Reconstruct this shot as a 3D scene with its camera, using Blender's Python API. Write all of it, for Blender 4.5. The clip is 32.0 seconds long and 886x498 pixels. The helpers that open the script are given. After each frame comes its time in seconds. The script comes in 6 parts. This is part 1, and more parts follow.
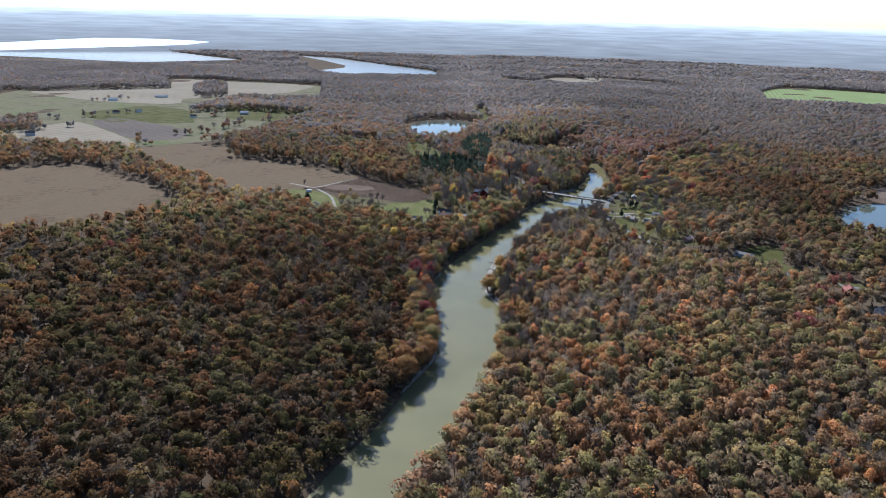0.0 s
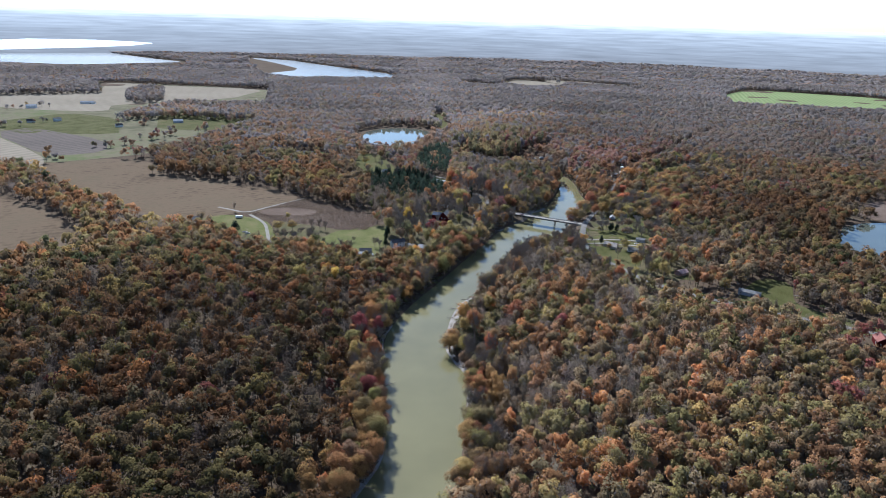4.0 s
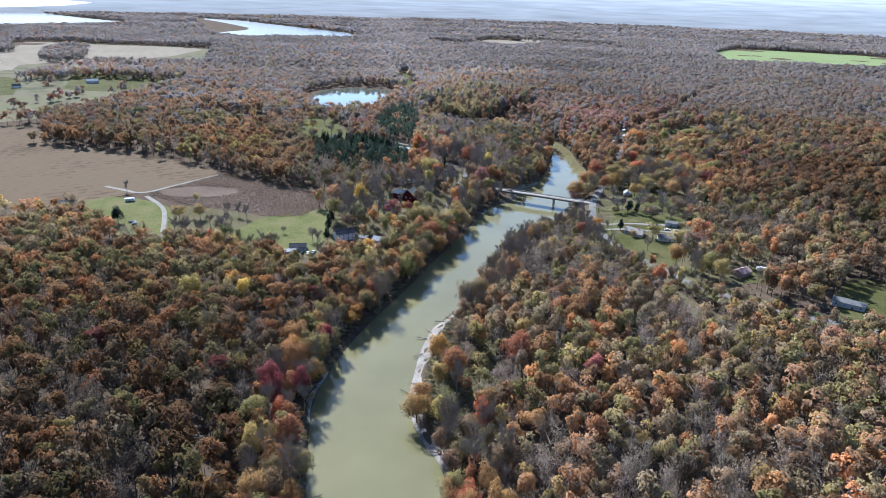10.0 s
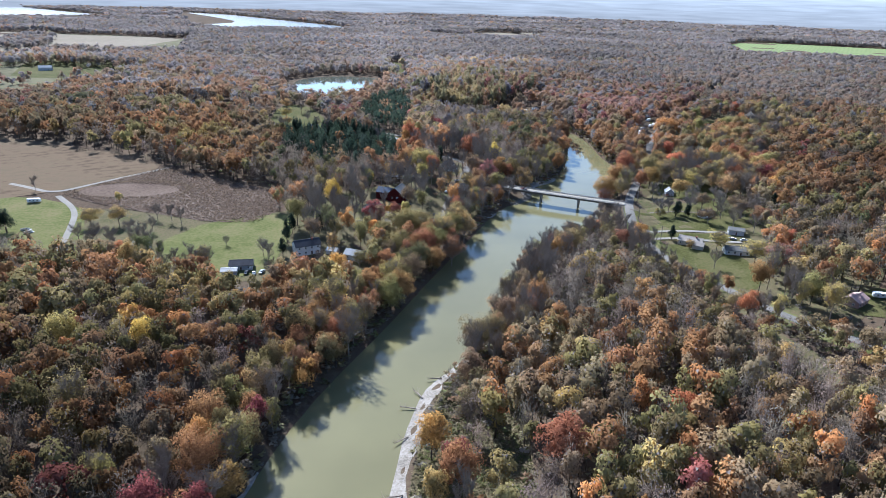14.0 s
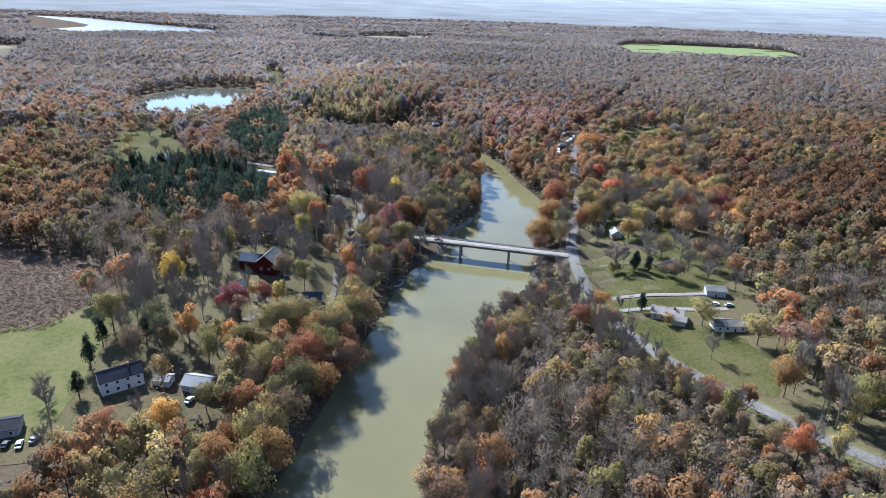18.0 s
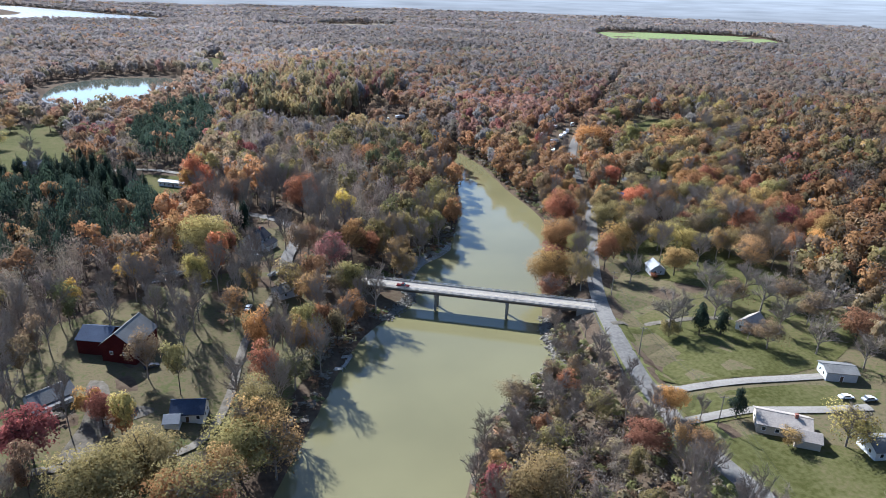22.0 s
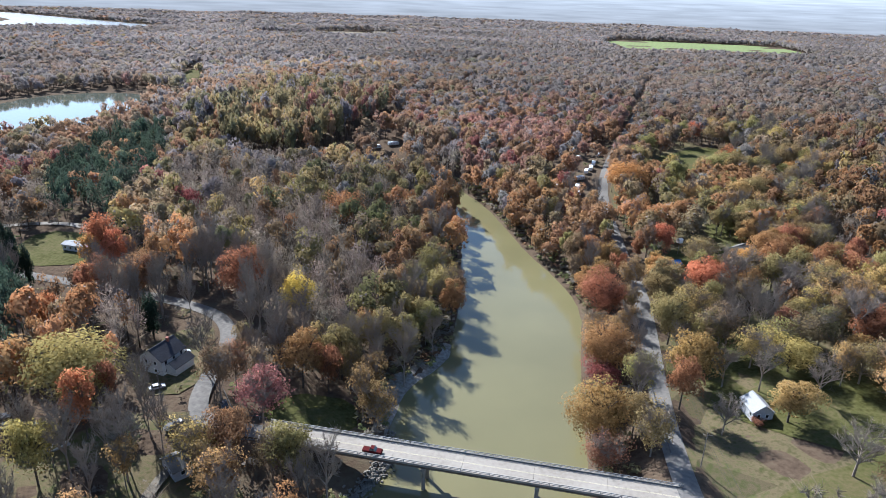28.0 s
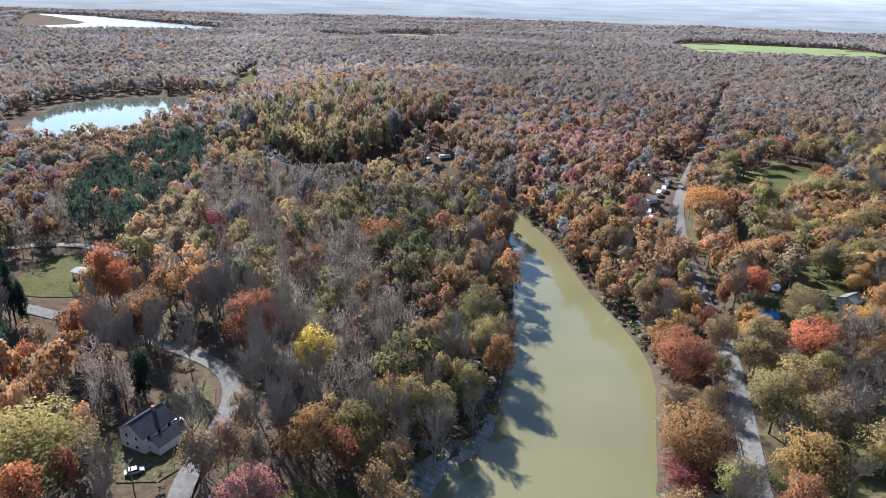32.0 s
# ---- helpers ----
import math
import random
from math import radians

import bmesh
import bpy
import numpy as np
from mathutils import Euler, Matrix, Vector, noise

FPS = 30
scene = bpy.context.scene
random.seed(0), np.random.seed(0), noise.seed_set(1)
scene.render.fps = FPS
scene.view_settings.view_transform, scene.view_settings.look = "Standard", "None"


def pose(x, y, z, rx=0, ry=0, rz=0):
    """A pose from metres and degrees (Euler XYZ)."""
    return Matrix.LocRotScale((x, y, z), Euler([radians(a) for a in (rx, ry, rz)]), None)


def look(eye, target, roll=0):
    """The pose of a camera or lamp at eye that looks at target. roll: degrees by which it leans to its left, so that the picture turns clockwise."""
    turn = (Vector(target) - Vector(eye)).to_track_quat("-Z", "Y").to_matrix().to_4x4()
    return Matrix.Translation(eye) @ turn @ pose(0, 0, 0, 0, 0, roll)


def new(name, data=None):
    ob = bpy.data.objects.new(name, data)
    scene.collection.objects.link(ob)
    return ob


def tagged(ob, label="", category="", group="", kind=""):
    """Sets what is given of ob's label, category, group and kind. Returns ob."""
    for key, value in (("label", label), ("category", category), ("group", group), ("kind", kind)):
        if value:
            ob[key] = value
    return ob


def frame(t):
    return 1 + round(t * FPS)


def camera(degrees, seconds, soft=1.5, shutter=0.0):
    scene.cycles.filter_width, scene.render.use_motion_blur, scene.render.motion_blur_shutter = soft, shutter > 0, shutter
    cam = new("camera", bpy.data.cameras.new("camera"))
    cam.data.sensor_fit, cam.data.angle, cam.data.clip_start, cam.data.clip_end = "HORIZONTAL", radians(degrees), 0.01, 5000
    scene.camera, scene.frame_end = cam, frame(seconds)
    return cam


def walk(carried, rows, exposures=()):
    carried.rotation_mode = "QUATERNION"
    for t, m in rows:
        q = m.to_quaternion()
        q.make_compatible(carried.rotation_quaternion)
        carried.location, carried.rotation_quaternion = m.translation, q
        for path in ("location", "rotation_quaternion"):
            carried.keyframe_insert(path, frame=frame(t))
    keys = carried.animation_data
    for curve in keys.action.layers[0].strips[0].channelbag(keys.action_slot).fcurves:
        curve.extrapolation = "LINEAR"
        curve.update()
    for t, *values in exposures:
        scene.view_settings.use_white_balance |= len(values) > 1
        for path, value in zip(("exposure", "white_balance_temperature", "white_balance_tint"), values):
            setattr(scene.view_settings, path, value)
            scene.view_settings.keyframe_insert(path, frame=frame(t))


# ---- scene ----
# The camera: a drone over a river, flying up the valley to a road bridge.
cam = camera(68.5, 32.0, soft=0.5)
PATH = [
    (0, 1.15, -3.62, 244.99, 0.78, -19.49, 1.54),
    (1, 3.45, 29.23, 241.12, 0.21, -19.41, 1.67),
    (2, 4.42, 61.44, 241.53, -1.23, -19.18, 1.67),
    (2.5, 5.15, 77.01, 241.72, -2.71, -19.11, 1.69),
    (3, 5.75, 92.75, 241.35, -2.75, -19.01, 1.73),
    (3.5, 6.69, 107.54, 240.74, -2.78, -18.97, 1.73),
    (5.5, 10.87, 169.34, 239.48, -3.05, -21.21, 1.66),
    (6, 12.24, 185.13, 234.80, -3.67, -21.39, 1.59),
    (6.5, 13.02, 201.89, 229.53, -4.36, -21.63, 1.60),
    (7, 14.10, 217.35, 224.02, -4.52, -21.69, 1.66),
    (8, 16.69, 248.96, 213.57, -5.20, -21.82, 1.72),
    (9, 19.75, 280.20, 202.87, -5.38, -21.84, 1.67),
    (10, 21.55, 311.20, 192.74, -5.62, -21.78, 1.77),
    (11, 24.09, 341.96, 184.78, -5.72, -21.80, 1.73),
    (12, 27.11, 372.08, 174.06, -5.77, -21.73, 1.78),
    (13, 29.98, 402.81, 163.11, -5.89, -21.68, 1.80),
    (13.5, 31.49, 418.63, 157.57, -5.98, -21.68, 1.84),
    (15.5, 37.37, 481.06, 148.09, -6.05, -21.40, 1.79),
    (16, 39.03, 497.15, 148.17, -6.04, -21.34, 1.79),
    (16.5, 40.87, 513.13, 148.52, -8.24, -21.25, 1.78),
    (17, 43.20, 529.37, 148.32, -11.62, -21.24, 1.90),
    (17.5, 45.99, 545.04, 148.14, -14.97, -21.17, 2.00),
    (18, 48.94, 560.29, 148.17, -15.67, -21.15, 1.98),
    (18.5, 51.90, 576.26, 146.78, -15.93, -21.29, 2.07),
    (19, 55.80, 592.32, 141.92, -16.89, -21.45, 1.99),
    (19.5, 60.22, 608.26, 137.10, -18.80, -21.53, 2.06),
    (20, 65.14, 623.72, 134.86, -18.71, -21.60, 2.02),
    (21, 74.85, 652.97, 128.26, -18.54, -21.53, 1.94),
    (22, 84.04, 682.79, 123.58, -18.55, -21.59, 1.96),
    (22.5, 89.12, 697.32, 122.45, -18.52, -21.46, 1.97),
    (23, 92.83, 708.11, 121.46, -18.48, -21.34, 1.84),
    (24, 97.94, 722.52, 121.40, -18.36, -21.26, 1.72),
    (25, 102.48, 737.42, 121.60, -18.43, -21.19, 2.06),
    (25.5, 104.98, 744.60, 121.79, -18.40, -21.15, 2.19),
    (27.5, 116.09, 773.85, 121.41, -18.17, -21.08, 2.13),
    (28, 118.68, 781.32, 121.40, -18.16, -21.02, 2.11),
    (29, 123.18, 792.06, 121.03, -18.09, -20.78, 1.96),
    (30, 126.40, 800.70, 121.11, -18.00, -20.92, 1.90),
    (30.5, 128.21, 805.86, 121.15, -17.98, -20.93, 1.97),
    (31, 130.46, 811.78, 121.15, -17.74, -20.95, 1.93),
    (31.5, 132.43, 817.52, 121.06, -15.62, -20.94, 1.91),
    (32, 134.40, 822.16, 121.24, -12.83, -21.04, 1.82),
]


def eye_pose(x, y, z, yaw, pitch, roll):
    a, b = radians(yaw), radians(pitch)
    way = Vector((-math.sin(a) * math.cos(b), math.cos(a) * math.cos(b), math.sin(b)))
    return look((x, y, z), Vector((x, y, z)) + way * 50, roll)


walk(cam, [(r[0], eye_pose(*r[1:])) for r in PATH], exposures=[(0, 1.08, 5180, 10), (4.5, 1.22, 5150, 10), (7, 1.52, 5120, 10), (13, 1.62, 5080, 10), (18, 1.64, 5150, 10), (24, 1.63, 5300, 10), (28, 1.62, 5380, 10), (30, 1.64, 5380, 10), (32, 1.7, 5380, 10)])

# ---- light ----
SUN_AZ = radians(-19)     # clockwise from +y
SUN_EL = radians(38)
world = bpy.data.worlds.new("sky")
scene.world = world
world.use_nodes = True
wt = world.node_tree
sky = wt.nodes.new("ShaderNodeTexSky")
sky.sky_type = "NISHITA"
sky.sun_disc = False
sky.sun_elevation = SUN_EL
sky.sun_rotation = SUN_AZ
sky.dust_density = 0.4
sky.air_density = 1.0
wt.links.new(sky.outputs[0], wt.nodes["Background"].inputs[0])
wt.nodes["Background"].inputs[1].default_value = 0.072
sun = new("sun", bpy.data.lights.new("sun", "SUN"))
sun.data.energy = 5.0
sun.data.angle = radians(0.6)
sun.data.color = (1.0, 0.93, 0.83)
sun.matrix_world = look((0, 0, 0), (-math.sin(SUN_AZ) * math.cos(SUN_EL), -math.cos(SUN_AZ) * math.cos(SUN_EL), -math.sin(SUN_EL)))


# ---- materials ----
def node_mat(name, rough=0.8):
    m = bpy.data.materials.new(name)
    m.use_nodes = True
    b = m.node_tree.nodes["Principled BSDF"]
    b.inputs["Roughness"].default_value = rough
    return m, m.node_tree.nodes, m.node_tree.links, b


def mixed(name, stops, scales=(0.02, 0.4), rough=0.85, bump=0.0, bump_scale=2.0, metal=0.0, spec=0.01, random_obj=0.0, rows=None):
    """Two scales of noise through a colour ramp, on real-world places; a little bump."""
    m, n, l, b = node_mat(name, rough)
    geo = n.new("ShaderNodeNewGeometry")
    n1, n2 = n.new("ShaderNodeTexNoise"), n.new("ShaderNodeTexNoise")
    for t, s in ((n1, scales[0]), (n2, scales[1])):
        t.inputs["Scale"].default_value = s
        t.inputs["Detail"].default_value = 4
        l.new(geo.outputs["Position"], t.inputs["Vector"])
    mix = n.new("ShaderNodeMix")
    mix.inputs[0].default_value = 0.5
    l.new(n1.outputs[0], mix.inputs[2])
    l.new(n2.outputs[0], mix.inputs[3])
    tone = mix.outputs[0]
    if rows:
        turn, wave, mix2 = n.new("ShaderNodeMapping"), n.new("ShaderNodeTexWave"), n.new("ShaderNodeMix")
        turn.inputs["Rotation"].default_value[2] = radians(rows[1])
        wave.inputs["Scale"].default_value = rows[0]
        wave.inputs["Distortion"].default_value = 1.5
        wave.inputs["Detail"].default_value = 2
        wave.inputs["Detail Scale"].default_value = 0.4
        mix2.inputs[0].default_value = rows[2]
        l.new(geo.outputs["Position"], turn.inputs["Vector"])
        l.new(turn.outputs[0], wave.inputs["Vector"])
        l.new(tone, mix2.inputs[2])
        l.new(wave.outputs[1], mix2.inputs[3])
        tone = mix2.outputs[0]
    ramp = n.new("ShaderNodeValToRGB")
    e = ramp.color_ramp.elements
    for i, c in enumerate(stops):
        p = 0.36 + 0.28 * i / max(1, len(stops) - 1)
        el = e[i] if i < 2 else e.new(p)
        el.position, el.color = p, (*c, 1)
    l.new(tone, ramp.inputs[0])
    if random_obj:
        oi, hsv, ma = n.new("ShaderNodeObjectInfo"), n.new("ShaderNodeHueSaturation"), n.new("ShaderNodeMapRange")
        l.new(oi.outputs["Random"], ma.inputs[0])
        ma.inputs[3].default_value, ma.inputs[4].default_value = 1 - random_obj, 1 + random_obj
        l.new(ma.outputs[0], hsv.inputs["Value"])
        l.new(ramp.outputs[0], hsv.inputs["Color"])
        l.new(hsv.outputs[0], b.inputs["Base Color"])
    else:
        l.new(ramp.outputs[0], b.inputs["Base Color"])
    b.inputs["Metallic"].default_value = metal
    b.inputs["Specular IOR Level"].default_value = spec
    if bump:
        bn, bp = n.new("ShaderNodeTexNoise"), n.new("ShaderNodeBump")
        bn.inputs["Scale"].default_value = bump_scale
        bn.inputs["Detail"].default_value = 3
        l.new(geo.outputs["Position"], bn.inputs["Vector"])
        l.new(bn.outputs[0], bp.inputs["Height"])
        bp.inputs["Strength"].default_value = bump
        bp.inputs["Distance"].default_value = 0.5
        l.new(bp.outputs[0], b.inputs["Normal"])
    return m


def leaf_mat(name, colour=None, spread=0.35, through_light=0.40):
    """Leaves: part of the light passes through. Colour from the tree's own tint, or given."""
    m, n, l, b = node_mat(name, 0.6)
    out = n["Material Output"]
    hsv = n.new("ShaderNodeHueSaturation")
    geo = n.new("ShaderNodeNewGeometry")
    ma, mh = n.new("ShaderNodeMapRange"), n.new("ShaderNodeMapRange")
    l.new(geo.outputs["Random Per Island"], ma.inputs[0])
    ma.inputs[3].default_value, ma.inputs[4].default_value = 1 - spread, 1 + spread
    l.new(ma.outputs[0], hsv.inputs["Value"])
    if colour is None:
        at = n.new("ShaderNodeAttribute")
        at.attribute_name = "tint"
        l.new(at.outputs["Color"], hsv.inputs["Color"])
    else:
        oi = n.new("ShaderNodeObjectInfo")
        l.new(oi.outputs["Random"], mh.inputs[0])
        mh.inputs[3].default_value, mh.inputs[4].default_value = 0.475, 0.525
        l.new(mh.outputs[0], hsv.inputs["Hue"])
        hsv.inputs["Color"].default_value = (*colour, 1)
    l.new(hsv.outputs[0], b.inputs["Base Color"])
    b.inputs["Specular IOR Level"].default_value = 0.0
    tr, mx = n.new("ShaderNodeBsdfTranslucent"), n.new("ShaderNodeMixShader")
    l.new(hsv.outputs[0], tr.inputs["Color"])
    mx.inputs[0].default_value = through_light
    l.new(b.outputs[0], mx.inputs[1])
    l.new(tr.outputs[0], mx.inputs[2])
    l.new(mx.outputs[0], out.inputs["Surface"])
    return m


def water_mat(name, deep, rough=0.06, ripple=0.6, wave=0.05):
    m, n, l, b = node_mat(name, rough)
    geo = n.new("ShaderNodeNewGeometry")
    n1, ramp = n.new("ShaderNodeTexNoise"), n.new("ShaderNodeValToRGB")
    n1.inputs["Scale"].default_value = 0.02
    n1.inputs["Detail"].default_value = 3
    l.new(geo.outputs["Position"], n1.inputs["Vector"])
    ramp.color_ramp.elements[0].position, ramp.color_ramp.elements[1].position = 0.35, 0.65
    ramp.color_ramp.elements[0].color = (*deep, 1)
    ramp.color_ramp.elements[1].color = (*[c * 1.18 for c in deep], 1)
    l.new(n1.outputs[0], ramp.inputs[0])
    l.new(ramp.outputs[0], b.inputs["Base Color"])
    b.inputs["IOR"].default_value = 1.33
    b.inputs["Specular IOR Level"].default_value = 0.5
    n2, bp = n.new("ShaderNodeTexNoise"), n.new("ShaderNodeBump")
    n2.inputs["Scale"].default_value = ripple
    n2.inputs["Detail"].default_value = 4
    l.new(geo.outputs["Position"], n2.inputs["Vector"])
    l.new(n2.outputs[0], bp.inputs["Height"])
    bp.inputs["Strength"].default_value = 0.25
    bp.inputs["Distance"].default_value = wave
    l.new(bp.outputs[0], b.inputs["Normal"])
    return m


M_GROUND = mixed("leaf_litter", [(0.048, 0.034, 0.024), (0.078, 0.056, 0.038), (0.092, 0.073, 0.048)], (0.03, 0.6), 0.95, 0.5, 1.2)
M_LAWN = mixed("lawn_grass", [(0.041, 0.041, 0.013), (0.066, 0.065, 0.024), (0.090, 0.075, 0.037)], (0.05, 0.8), 0.9, 0.3, 3)
M_LAWN_DRY = mixed("dry_lawn", [(0.05, 0.052, 0.02), (0.10, 0.079, 0.046), (0.066, 0.07, 0.027)], (0.06, 0.7), 0.9, 0.3, 3)
M_VERGE = mixed("verge_grass", [(0.07, 0.075, 0.024), (0.097, 0.097, 0.036), (0.124, 0.106, 0.051)], (0.06, 0.5), 0.9, 0.3, 3)
M_MEADOW = mixed("green_meadow", [(0.13, 0.155, 0.065), (0.17, 0.195, 0.085)], (0.01, 0.1), 0.9, rows=(0.02, 20, 0.3))
M_TAN = mixed("stubble", [(0.072, 0.052, 0.033), (0.108, 0.078, 0.05), (0.094, 0.072, 0.045)], (0.012, 0.15), 0.95, 0.3, 0.8, rows=(0.03, 62, 0.07))
M_PASTURE = mixed("rough_pasture", [(0.075, 0.07, 0.04), (0.12, 0.105, 0.065), (0.085, 0.095, 0.04)], (0.006, 0.05), 0.95)
M_PALE = mixed("pale_stubble", [(0.15, 0.125, 0.09), (0.195, 0.165, 0.122)], (0.008, 0.1), 0.95, rows=(0.015, 35, 0.2))
M_CORN = mixed("dry_corn", [(0.07, 0.05, 0.038), (0.11, 0.08, 0.06), (0.14, 0.108, 0.085)], (0.02, 0.5), 0.95, 0.6, 1.5)
M_PLOW = mixed("ploughed_soil", [(0.075, 0.062, 0.052), (0.11, 0.09, 0.075)], (0.01, 0.2), 0.95, 0.4, 1.0, rows=(0.02, 35, 0.15))
M_ROAD = mixed("asphalt_road", [(0.092, 0.086, 0.078), (0.128, 0.118, 0.106), (0.16, 0.147, 0.13)], (0.05, 0.8), 0.85, 0.1, 6)
M_GRAVEL = mixed("gravel", [(0.155, 0.14, 0.12), (0.225, 0.205, 0.176)], (0.1, 1.2), 0.95, 0.3, 4)
M_LANE = mixed("worn_lane", [(0.072, 0.062, 0.047), (0.115, 0.10, 0.079), (0.155, 0.138, 0.112)], (0.06, 0.7), 0.95, 0.3, 4)
M_CONC = mixed("bridge_concrete", [(0.18, 0.158, 0.13), (0.225, 0.20, 0.168), (0.255, 0.23, 0.195)], (0.08, 0.9), 0.85, 0.05, 6)
M_SAND = mixed("sand_bar", [(0.12, 0.105, 0.085), (0.195, 0.172, 0.145), (0.26, 0.235, 0.205)], (0.15, 1.2), 0.95, 0.3, 2)
M_MUD = mixed("mud_bank", [(0.10, 0.088, 0.07), (0.20, 0.18, 0.15), (0.30, 0.275, 0.24)], (0.12, 0.9), 0.95, 0.4, 2)
M_WATER = water_mat("river_water", (0.115, 0.103, 0.05))
M_POND = water_mat("pond_water", (0.06, 0.065, 0.05), 0.05, 0.4, 0.03)
M_LAKE = water_mat("lake_water", (0.12, 0.135, 0.14), 0.2, 0.3, 0.02)
M_BARK = mixed("bark", [(0.05, 0.042, 0.036), (0.10, 0.085, 0.072)], (0.3, 3.0), 0.95)
M_WOODS = leaf_mat("woods_leaves", None, 0.16)


# ---- helpers of this scene ----
def link_mesh(name, bm, material, parent=None, label=""):
    me = bpy.data.meshes.new(name)
    bm.to_mesh(me)
    bm.free()
    me.materials.append(material)
    ob = new(name, me)
    if parent is not None:
        ob.parent = parent
    if label:
        ob["label"] = label
    return ob


def part(name, bm, material, parent, label=""):
    return link_mesh(name, bm, material, parent, label)


def array_mesh(name, verts, faces, material, smooth=False):
    """A mesh from arrays: faces all with the same number of corners."""
    me = bpy.data.meshes.new(name)
    nv, (nf, k) = len(verts), faces.shape
    me.vertices.add(nv)
    me.vertices.foreach_set("co", np.ascontiguousarray(verts, dtype=np.float32).ravel())
    me.loops.add(nf * k)
    me.loops.foreach_set("vertex_index", np.ascontiguousarray(faces, dtype=np.int32).ravel())
    me.polygons.add(nf)
    me.polygons.foreach_set("loop_start", np.arange(0, nf * k, k, dtype=np.int32))
    me.update(calc_edges=True)
    if smooth:
        me.polygons.foreach_set("use_smooth", np.ones(nf, dtype=bool))
    me.materials.append(material)
    return me


def box(bm, x0, y0, z0, x1, y1, z1, m=None):
    r = bmesh.ops.create_cube(bm, size=1.0)
    t = Matrix.Translation(((x0 + x1) / 2, (y0 + y1) / 2, (z0 + z1) / 2)) @ Matrix.Diagonal((x1 - x0, y1 - y0, z1 - z0, 1))
    bmesh.ops.transform(bm, matrix=(m @ t) if m else t, verts=r["verts"])
    return r["verts"]


# ---- the plan ----
LEFT_BANK = [(-300, -260), (-215, -60), (-150, 80), (-110, 200), (-72, 281), (-58, 315), (-39, 354), (-25, 399), (-8, 436), (-8, 490), (-12, 540), (-15, 590),
             (-3, 632), (10, 664), (36, 715), (54, 755), (77, 802), (96, 842), (118, 888), (128, 902), (139, 912), (152, 925),
             (156, 942), (165, 961), (183, 972), (198, 1002), (212, 1037), (226, 1078), (245, 1136), (240, 1180), (190, 1230), (110, 1262)]
RIGHT_BANK = [(-236, -260), (-152, -60), (-90, 80), (-55, 200), (-22, 284), (2, 335), (24, 388), (38, 436), (43, 484), (49, 533), (36, 562), (34, 588), (40, 622),
              (50, 660), (66, 678), (83, 698), (100, 755), (126, 792), (148, 832), (172, 852), (190, 863), (193, 880), (199, 895),
              (211, 920), (231, 960), (254, 1000), (258, 1032), (258, 1065), (262, 1103), (266, 1145), (262, 1190), (210, 1248), (120, 1290)]
LB, RB = np.array(LEFT_BANK, float), np.array(RIGHT_BANK, float)
RIVER = np.vstack([LB, RB[::-1]])


def seg_dist(px, py, line):
    """Distance from points to a polyline."""
    best = np.full(px.shape, 1e9)
    for (ax, ay), (bx, by) in zip(line[:-1], line[1:]):
        dx, dy = bx - ax, by - ay
        t = np.clip(((px - ax) * dx + (py - ay) * dy) / (dx * dx + dy * dy + 1e-9), 0, 1)
        best = np.minimum(best, np.hypot(px - ax - t * dx, py - ay - t * dy))
    return best


def inside(px, py, poly):
    res = np.zeros(px.shape, bool)
    n = len(poly)
    for i in range(n):
        (ax, ay), (bx, by) = poly[i], poly[(i + 1) % n]
        if ay == by:
            continue
        res ^= ((ay > py) != (by > py)) & (px < (bx - ax) * (py - ay) / (by - ay) + ax)
    return res


def smoothed(line, rounds=2):
    """Chaikin corner cutting, ends kept."""
    p = np.array(line, float)
    for _ in range(rounds):
        q, r = p[:-1] * 0.75 + p[1:] * 0.25, p[:-1] * 0.25 + p[1:] * 0.75
        p = np.vstack([p[:1], np.stack([q, r], 1).reshape(-1, 2), p[-1:]])
    return p


def ease(v):
    v = np.clip(v, 0, 1)
    return v * v * (3 - 2 * v)


def wavy(x, y, s):
    return (np.sin(x / s + 1.3 * np.sin(y / (1.7 * s))) + np.sin(y / (1.2 * s) + 0.9 * np.sin(x / (2.1 * s) + 2))) * 0.5


BANKS = smoothed(RIVER, 1)
ROAD_EAST = smoothed([(420, 560), (330, 610), (270, 648), (240, 680), (226, 705), (215, 738), (204, 766), (200, 800), (203, 830), (208, 848), (213, 866),
                      (221, 890), (237, 923), (257, 958), (276, 992), (299, 1046), (328, 1114), (374, 1188), (457, 1292), (622, 1510), (700, 1620)])
ROAD_WEST = smoothed([(123, 935), (111, 941), (102, 948), (103, 962), (109, 979), (112, 995), (108, 1011), (95, 1024), (74, 1040), (49, 1056), (15, 1078), (-60, 1110)])
ROAD_LANE = smoothed([(112, 941), (98, 934), (89, 915), (81, 890), (77, 862), (68, 840), (48, 838), (30, 836)])
DECK_A, DECK_B = Vector((120.2, 937.4)), Vector((217.2, 883.9))
DECK_Z = 8.9
BANKED = np.vstack([ROAD_EAST[(ROAD_EAST[:, 1] > 815) & (ROAD_EAST[:, 1] < 1010)]])
BANKED_W = np.array([(126, 933), (111, 941), (102, 948), (103, 962)], float)


